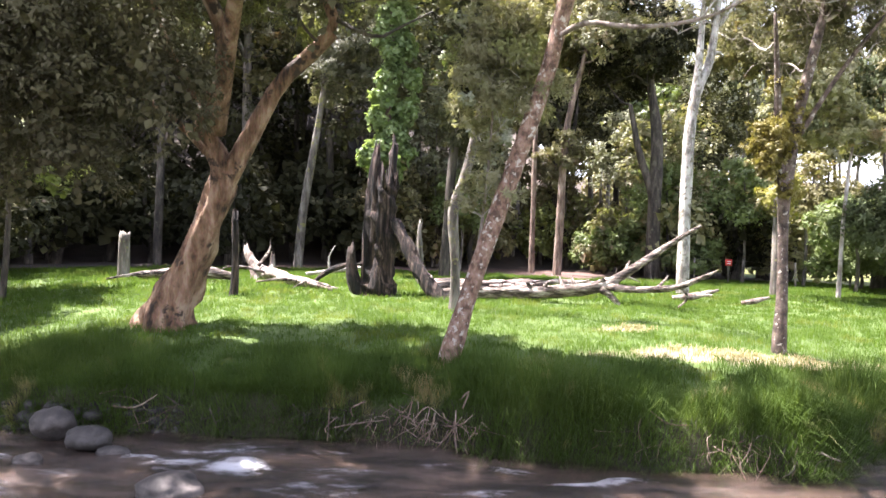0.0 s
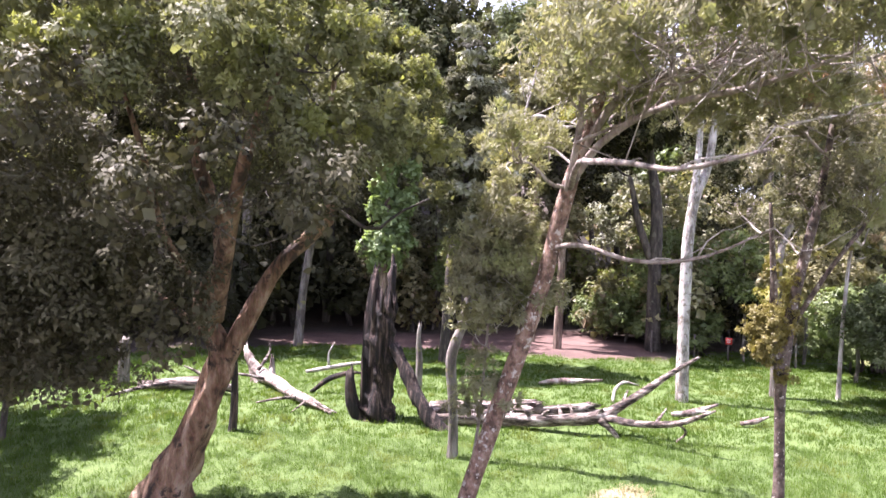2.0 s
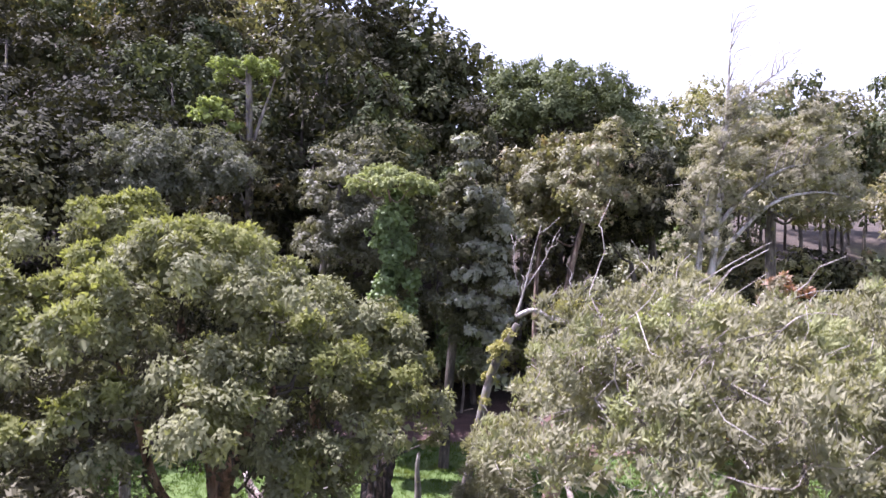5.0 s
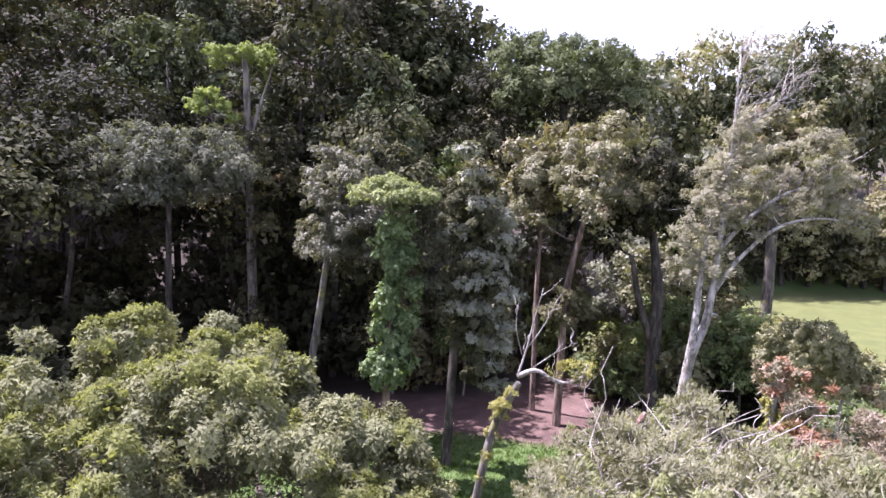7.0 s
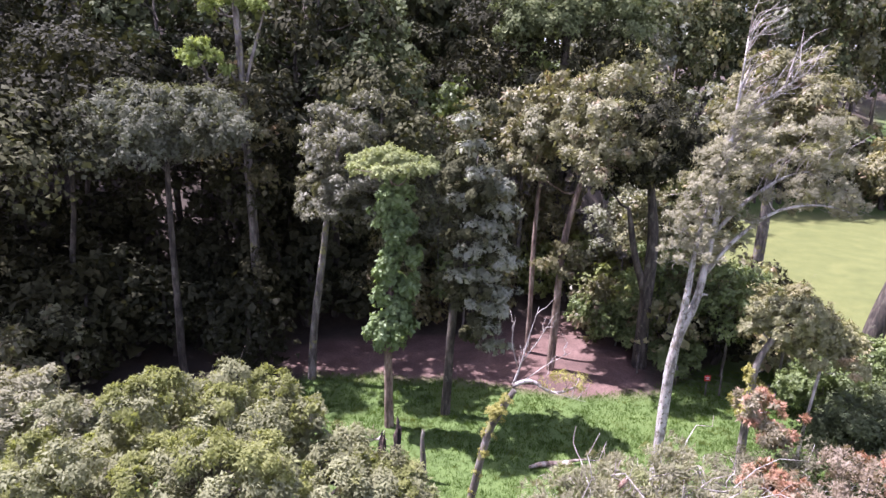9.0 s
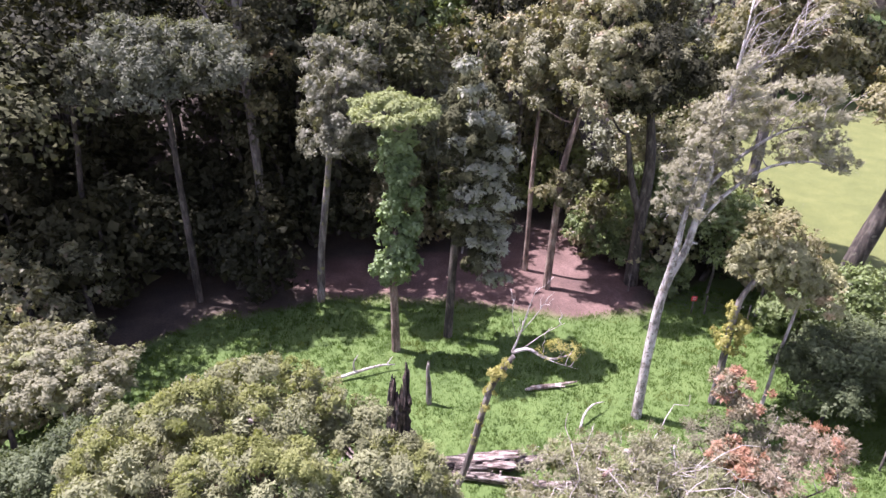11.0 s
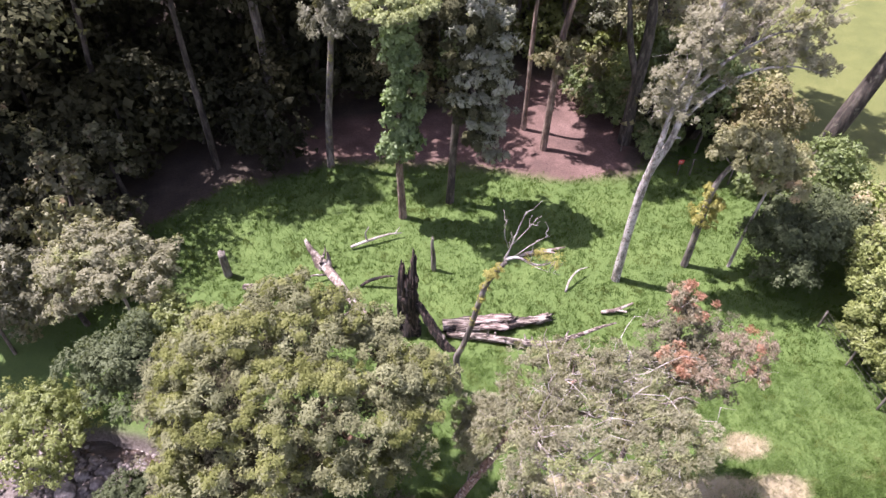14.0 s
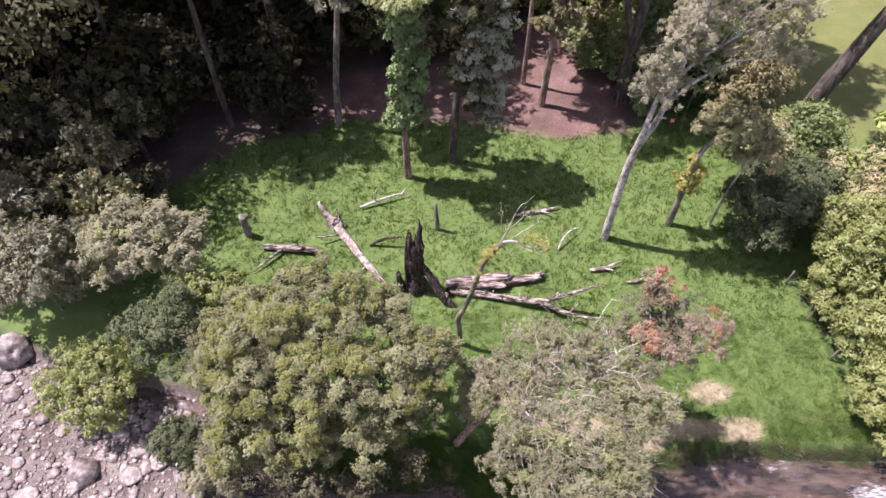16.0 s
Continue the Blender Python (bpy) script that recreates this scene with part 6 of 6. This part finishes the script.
# ---- fence and sign ----
def box(cx, cy, cz, sx, sy, sz):
    v = np.array([(cx + a * sx / 2, cy + b * sy / 2, cz + c * sz / 2) for a in (-1, 1) for b in (-1, 1) for c in (-1, 1)])
    f = np.array([(0, 1, 3, 2), (4, 6, 7, 5), (0, 4, 5, 1), (2, 3, 7, 6), (0, 2, 6, 4), (1, 5, 7, 3)])
    return tri((v, f))


def fence(name, label, pts, h=1.25, wires=4):
    line = catmull(np.array(pts), 200)
    t = thing(name, (pts[0][0], pts[0][1], hz(*pts[0])), label, "fence")
    o = np.array([pts[0][0], pts[0][1], hz(*pts[0])])
    d = np.concatenate([[0], np.cumsum(np.linalg.norm(np.diff(line, axis=0), axis=1))])
    tops = []
    for s in np.arange(0, d[-1], 2.4):
        x, y = np.interp(s, d, line[:, 0]), np.interp(s, d, line[:, 1])
        tops.append((x, y, hz(x, y)))
        part("post", limb([(x - o[0], y - o[1], tops[-1][2] - o[2] - 0.3, 0.055), (x - o[0], y - o[1], tops[-1][2] - o[2] + h, 0.05)], steps=4, sides=7), M_BARK_GREY, t)
    for k in range(wires):
        z = h * (0.25 + 0.72 * k / (wires - 1))
        part("wire", limb([(p[0] - o[0], p[1] - o[1], p[2] - o[2] + z, 0.008) for p in tops], steps=4 * len(tops), sides=4, rough=0), M_WIRE, t)
    return t


fence("wire_fence", "wire fence on wooden posts behind the clearing", [(11.6, 36.6), (13.5, 35.0), (17.5, 33.2), (22.0, 31.5)])
fence("meadow_fence", "wire fence on wooden posts along the meadow", [(19.0, 21.6), (19.6, 18.5), (20.4, 15.0), (21.0, 12.6)])
sign = thing("warning_sign", (14.75, 33.9, hz(14.75, 33.9)), "small red sign with unreadable white lines on a post", "sign")
part("post", box(0, 0.03, 0.5, 0.06, 0.06, 1.6), M_BARK_GREY, sign, smooth=False)
panel = part("panel", box(0, -0.02, 1.1, 0.34, 0.02, 0.34), M_RED, sign, "red metal panel", smooth=False)
for k in range(2):
    part("text_bar", box(0, -0.033, 1.16 - 0.11 * k, 0.22, 0.004, 0.035), M_WHITE, panel, "white bar", smooth=False)


# ---- stones ----
def rock(seed, flat=0.65, n=3):
    bm = bmesh.new()
    bmesh.ops.create_icosphere(bm, subdivisions=n, radius=1.0)
    rng = random.Random(seed)
    off = Vector((rng.uniform(-50, 50), rng.uniform(-50, 50), rng.uniform(-50, 50)))
    for v in bm.verts:
        k = 1 + 0.32 * noise.noise(v.co * 0.9 + off) + 0.12 * noise.noise(v.co * 2.6 + off)
        v.co = v.co * k
        v.co.z *= flat
    v = np.array([tuple(q.co) for q in bm.verts])
    f = np.array([[q.index for q in p.verts] for p in bm.faces])
    bm.free()
    return v, f


def boulder(at, size, seed, mat, label, turn=0.0, flat=0.7):
    v, f = rock(seed, flat, 4)
    c, s = math.cos(turn), math.sin(turn)
    v = v @ np.array([[c, s, 0], [-s, c, 0], [0, 0, 1]]) * np.array(size)
    return lone("boulder", (v, f), mat, at, label, "boulder", "boulders of the stream")


boulder((-5.95, 10.05, -0.05), (0.32, 0.28, 0.32), 3, M_STONE_DARK, "rounded dark grey boulder at the water's edge", 0.3)
boulder((-5.2, 9.65, -0.12), (0.32, 0.26, 0.25), 8, M_STONE_DARK, "smooth dark boulder half in the stream", -0.3)
boulder((-3.3, 8.05, -0.24), (0.42, 0.36, 0.28), 5, M_STONE_DARK, "rounded boulder standing in the stream")
boulder((-5.6, 8.9, -0.24), (0.2, 0.15, 0.17), 6, M_STONE_DARK, "small dark rock breaking the water")
boulder((-4.7, 9.45, -0.26), (0.24, 0.16, 0.12), 9, M_STONE_DARK, "flat rock breaking the water")
boulder((-24.2, 17.6, 0.3), (1.0, 0.9, 1.1), 11, M_STONE, "large pale boulder at the bend of the stream", 0.4, 0.9)
BOULDERS = ((-24.0, 16.2, 0.55), (-20.6, 10.0, 0.62), (-17.0, 13.2, 0.48), (-15.8, 12.2, 0.42), (-17.6, 12.0, 0.3), (-15.9, 11.0, 0.55), (-14.6, 11.6, 0.5), (-19.0, 11.6, 0.38), (-22.4, 13.6, 0.36), (-13.2, 11.0, 0.55),
            (-18.4, 10.4, 0.35), (-21.6, 11.6, 0.3), (-23.6, 12.6, 0.3), (-16.6, 14.0, 0.35), (-14.0, 12.6, 0.4), (-12.4, 10.2, 0.4), (-22.8, 10.6, 0.34), (-17.4, 9.6, 0.4), (-20.0, 13.2, 0.28))
for k, (x, y, s) in enumerate(BOULDERS):
    s *= 0.62 + 0.3 * abs(math.sin(k * 2.7))
    boulder((x, y, hz(x, y) + s * 0.2), (s * 1.15, s, s * 0.95), 40 + k, M_STONE, "pale rounded boulder on the gravel bar", k * 1.3)


def gravel(name, n, size, area, seed, mat, label, keep):
    """A bed of loose stones as one mesh."""
    rng = np.random.default_rng(seed)
    base = [rock(200 + k, 0.5, 1) for k in range(5)]
    got = []
    while len(got) < n:
        x, y = rng.uniform(area[0], area[1]), rng.uniform(area[2], area[3])
        if keep(x, y):
            s = size * math.exp(rng.normal() * 0.62)
            v, f = base[rng.integers(5)]
            a = rng.uniform(0, 6.28)
            m = np.array([[math.cos(a), math.sin(a), 0], [-math.sin(a), math.cos(a), 0], [0, 0, 1]])
            got.append((v @ m * s * rng.uniform(0.6, 1.5, 3) + np.array([x, y, hz(x, y) + s * 0.15]), f))
    lone(name, join(got), mat, (0, 0, 0), label, "gravel", kind="stuff", smooth=False)


on_bar = lambda x, y: -0.2 < (float(bank_line(np.array([x]))[0]) - y) and x < -10.8 + 0.3 * (y - 9)
gravel("gravel_bar", 4200, 0.07, (-30, -10.5, 6.5, 18), 5, M_STONE, "pale gravel and cobbles of the stream bar", on_bar)
gravel("shore_pebbles", 500, 0.05, (-9.5, -4.2, 9.4, 10.9), 6, M_STONE_DARK, "dark pebbles along the shore", lambda x, y: abs(float(bank_line(np.array([x]))[0]) - y) < 0.35)


# ---- roots and flood debris at the foot of the bank ----
def tangle(name, label, at, n, spread, seed, mat):
    rng = np.random.default_rng(seed)
    made = []
    for _ in range(n):
        a = rng.normal(size=3) * np.array(spread)
        a[2] = abs(a[2])
        d = np.array([rng.normal() * 0.32, -0.2 + rng.normal() * 0.15, -0.25 + rng.normal() * 0.25])
        m = a + d * 0.5 + rng.normal(size=3) * 0.08
        r = 0.004 + 0.012 * rng.random() ** 3
        made.append(limb([(*a, r), (*m, r), (*(a + d), r * 0.5)], steps=7, sides=5, seed=2))
    lone(name, join(made), mat, at, label, "flood debris", "debris along the stream bank")


for k, (x, n, w) in enumerate(((-1.7, 34, 0.5), (-0.4, 56, 0.55), (0.4, 38, 0.4), (-3.9, 20, 0.4), (-5.0, 14, 0.3), (4.6, 36, 0.4), (5.2, 24, 0.3), (3.1, 12, 0.3), (8.5, 20, 0.5), (12.0, 20, 0.6))):
    y = float(bank_line(np.array([x]))[0]) + 0.25
    tangle("root_tangle", "tangle of bare roots and dead sticks at the waterline", (x, y, hz(x, y) + 0.05), n, (w, 0.15, 0.16), 300 + k, M_BARK_BROWN if k % 3 else M_BARK_DARK)


# ---- grass ----
def blades(x, y, h, w, bend, rng, away=None):
    """Bent grass blades of three faces each."""
    n = len(x)
    z = height(x, y) - 0.02
    a = rng.uniform(0, 2 * np.pi, n)
    d = np.stack([np.cos(a), np.sin(a), np.zeros(n)], 1) * bend[:, None]
    if away is not None:
        d = d * 0.6 + away
    s = np.stack([-np.sin(a), np.cos(a), np.zeros(n)], 1) * w[:, None] * 0.5
    p = np.stack([x, y, z], 1)
    up = np.array([[0, 0, 1.0]])
    m = p + up * h[:, None] * 0.6 + d * h[:, None] * 0.35
    t = p + up * h[:, None] * (1.0 - 0.35 * np.linalg.norm(d, axis=1)[:, None]) + d * h[:, None]
    v = np.stack([p - s, p + s, m + s * 0.8, m - s * 0.8, t], 1).reshape(-1, 3)
    o = np.arange(n)[:, None] * 5
    f = np.concatenate([o + np.array([[0, 1, 2]]), o + np.array([[0, 2, 3]]), o + np.array([[3, 2, 4]])], 1).reshape(-1, 3)
    return v, f


def spikes(x, y, h, w, bend, rng):
    """Plain grass blades for the far meadow."""
    n = len(x)
    a = rng.uniform(0, 2 * np.pi, n)
    p = np.stack([x, y, height(x, y) - 0.02], 1)
    s = np.stack([-np.sin(a), np.cos(a), np.zeros(n)], 1) * w[:, None] * 0.5
    t = p + np.stack([np.cos(a) * bend * h, np.sin(a) * bend * h, h], 1)
    return np.stack([p - s, p + s, t], 1).reshape(-1, 3), np.arange(3 * n).reshape(-1, 3)


def sow(n, x0, x1, y0, y1, rng, keep, per=9, wide=0.09):
    """Places of blades, gathered into tufts."""
    m = n // per
    x, y = rng.uniform(x0, x1, m), rng.uniform(y0, y1, m)
    k = keep(x, y) > rng.random(m)
    x, y = np.repeat(x[k], per), np.repeat(y[k], per)
    return x + rng.normal(size=len(x)) * wide, y + rng.normal(size=len(y)) * wide


def meadow_mask(x, y):
    d = y - bank_line(x)
    side = sstep(21.5, 20, x - 0.1 * (y - 20)) * sstep(-21.5, -18.5, x + 0.15 * (y - 22))
    return sstep(0.6, 1.5, d) * (1 - dirt_mask(x, y)) * (1 - 0.93 * dry_mask(x, y)) * side * (0.55 + 0.6 * fbm(x * 0.9, y * 0.9, 41))


g = np.random.default_rng(5)
x, y = sow(190000, -17, 22, 11.2, 19.5, g, meadow_mask)
h = (0.07 + 0.15 * g.random(len(x))) * (0.4 + 1.2 * fbm(x * 0.8, y * 0.8, 43))
near_grass = blades(x, y, h, 0.007 + 0.009 * g.random(len(x)), 0.45 + 0.8 * g.random(len(x)), g)
lone("meadow_grass", near_grass, M_GRASS, (0, 0, 0), "long bright green meadow grass", "grass", kind="stuff", smooth=False)
x, y = sow(220000, -20, 22, 19.3, 37, g, meadow_mask)
h = (0.07 + 0.13 * g.random(len(x))) * (0.45 + 1.1 * fbm(x * 0.8, y * 0.8, 43))
lone("meadow_grass", spikes(x, y, h, 0.022 + 0.02 * g.random(len(x)), 0.3 + 0.7 * g.random(len(x)), g), M_GRASS, (0, 0, 0), "long bright green meadow grass", "grass", kind="stuff", smooth=False)
x, y = sow(16000, 3, 17, 12, 16.5, g, dry_mask)
lone("dry_grass", blades(x, y, 0.08 + 0.12 * g.random(len(x)), 0.012 + 0.012 * g.random(len(x)), 0.6 + 0.6 * g.random(len(x)), g), M_GRASS_DRY, (0, 0, 0), "bleached dry grass patch", "grass", kind="stuff", smooth=False)


def bank_mask(x, y):
    d = y - bank_line(x)
    return sstep(0.02, 0.16, d) * sstep(2.9, 2.0, d) * (1 - 0.95 * dry_mask(x, y)) * (0.45 + 0.9 * fbm(x * 0.8, y * 0.8, 47))


def tussocks(n, x0, x1, per, seed):
    """Tufts of long grass fanning outwards, the larger ones nearer the lip of the bank."""
    rng = np.random.default_rng(seed)
    cx = rng.uniform(x0, x1, n)
    cy = bank_line(cx) + 2.9 * rng.random(n) ** 1.25
    k = bank_mask(cx, cy) > rng.random(n)
    cx, cy = cx[k], cy[k]
    d = cy - bank_line(cx)
    tall = (0.13 + 0.42 * rng.random(len(cx)) ** 2) * (0.1 + 1.9 * fbm(cx * 1.1, cy * 1.1, 19, 2)) * (0.75 + 0.6 * np.exp(-((d - 0.9) / 0.6) ** 2))
    ox, oy = rng.normal(size=(len(cx), per)), rng.normal(size=(len(cx), per))
    x, y = (cx[:, None] + ox * 0.085).ravel(), (cy[:, None] + oy * 0.085).ravel()
    h = np.repeat(tall, per) * (0.55 + 0.6 * rng.random(len(x)))
    fall = 0.75 * np.repeat(sstep(1.4, 0.3, d), per)
    away = np.stack([0.38 * ox.ravel(), 0.38 * oy.ravel() - fall, np.zeros(len(x))], 1)
    return blades(x, y, h, 0.005 + 0.006 * rng.random(len(x)), 0.4 + 0.5 * rng.random(len(x)), rng, away)


lone("bank_grass", join([tussocks(9600, -8.5, 9.5, 17, 61), tussocks(3600, 9.5, 24, 11, 62), tussocks(500, -12, -8.5, 14, 63)]), M_GRASS_BANK, (0, 0, 0), "long drooping grass on the stream bank", "grass", kind="stuff", smooth=False)
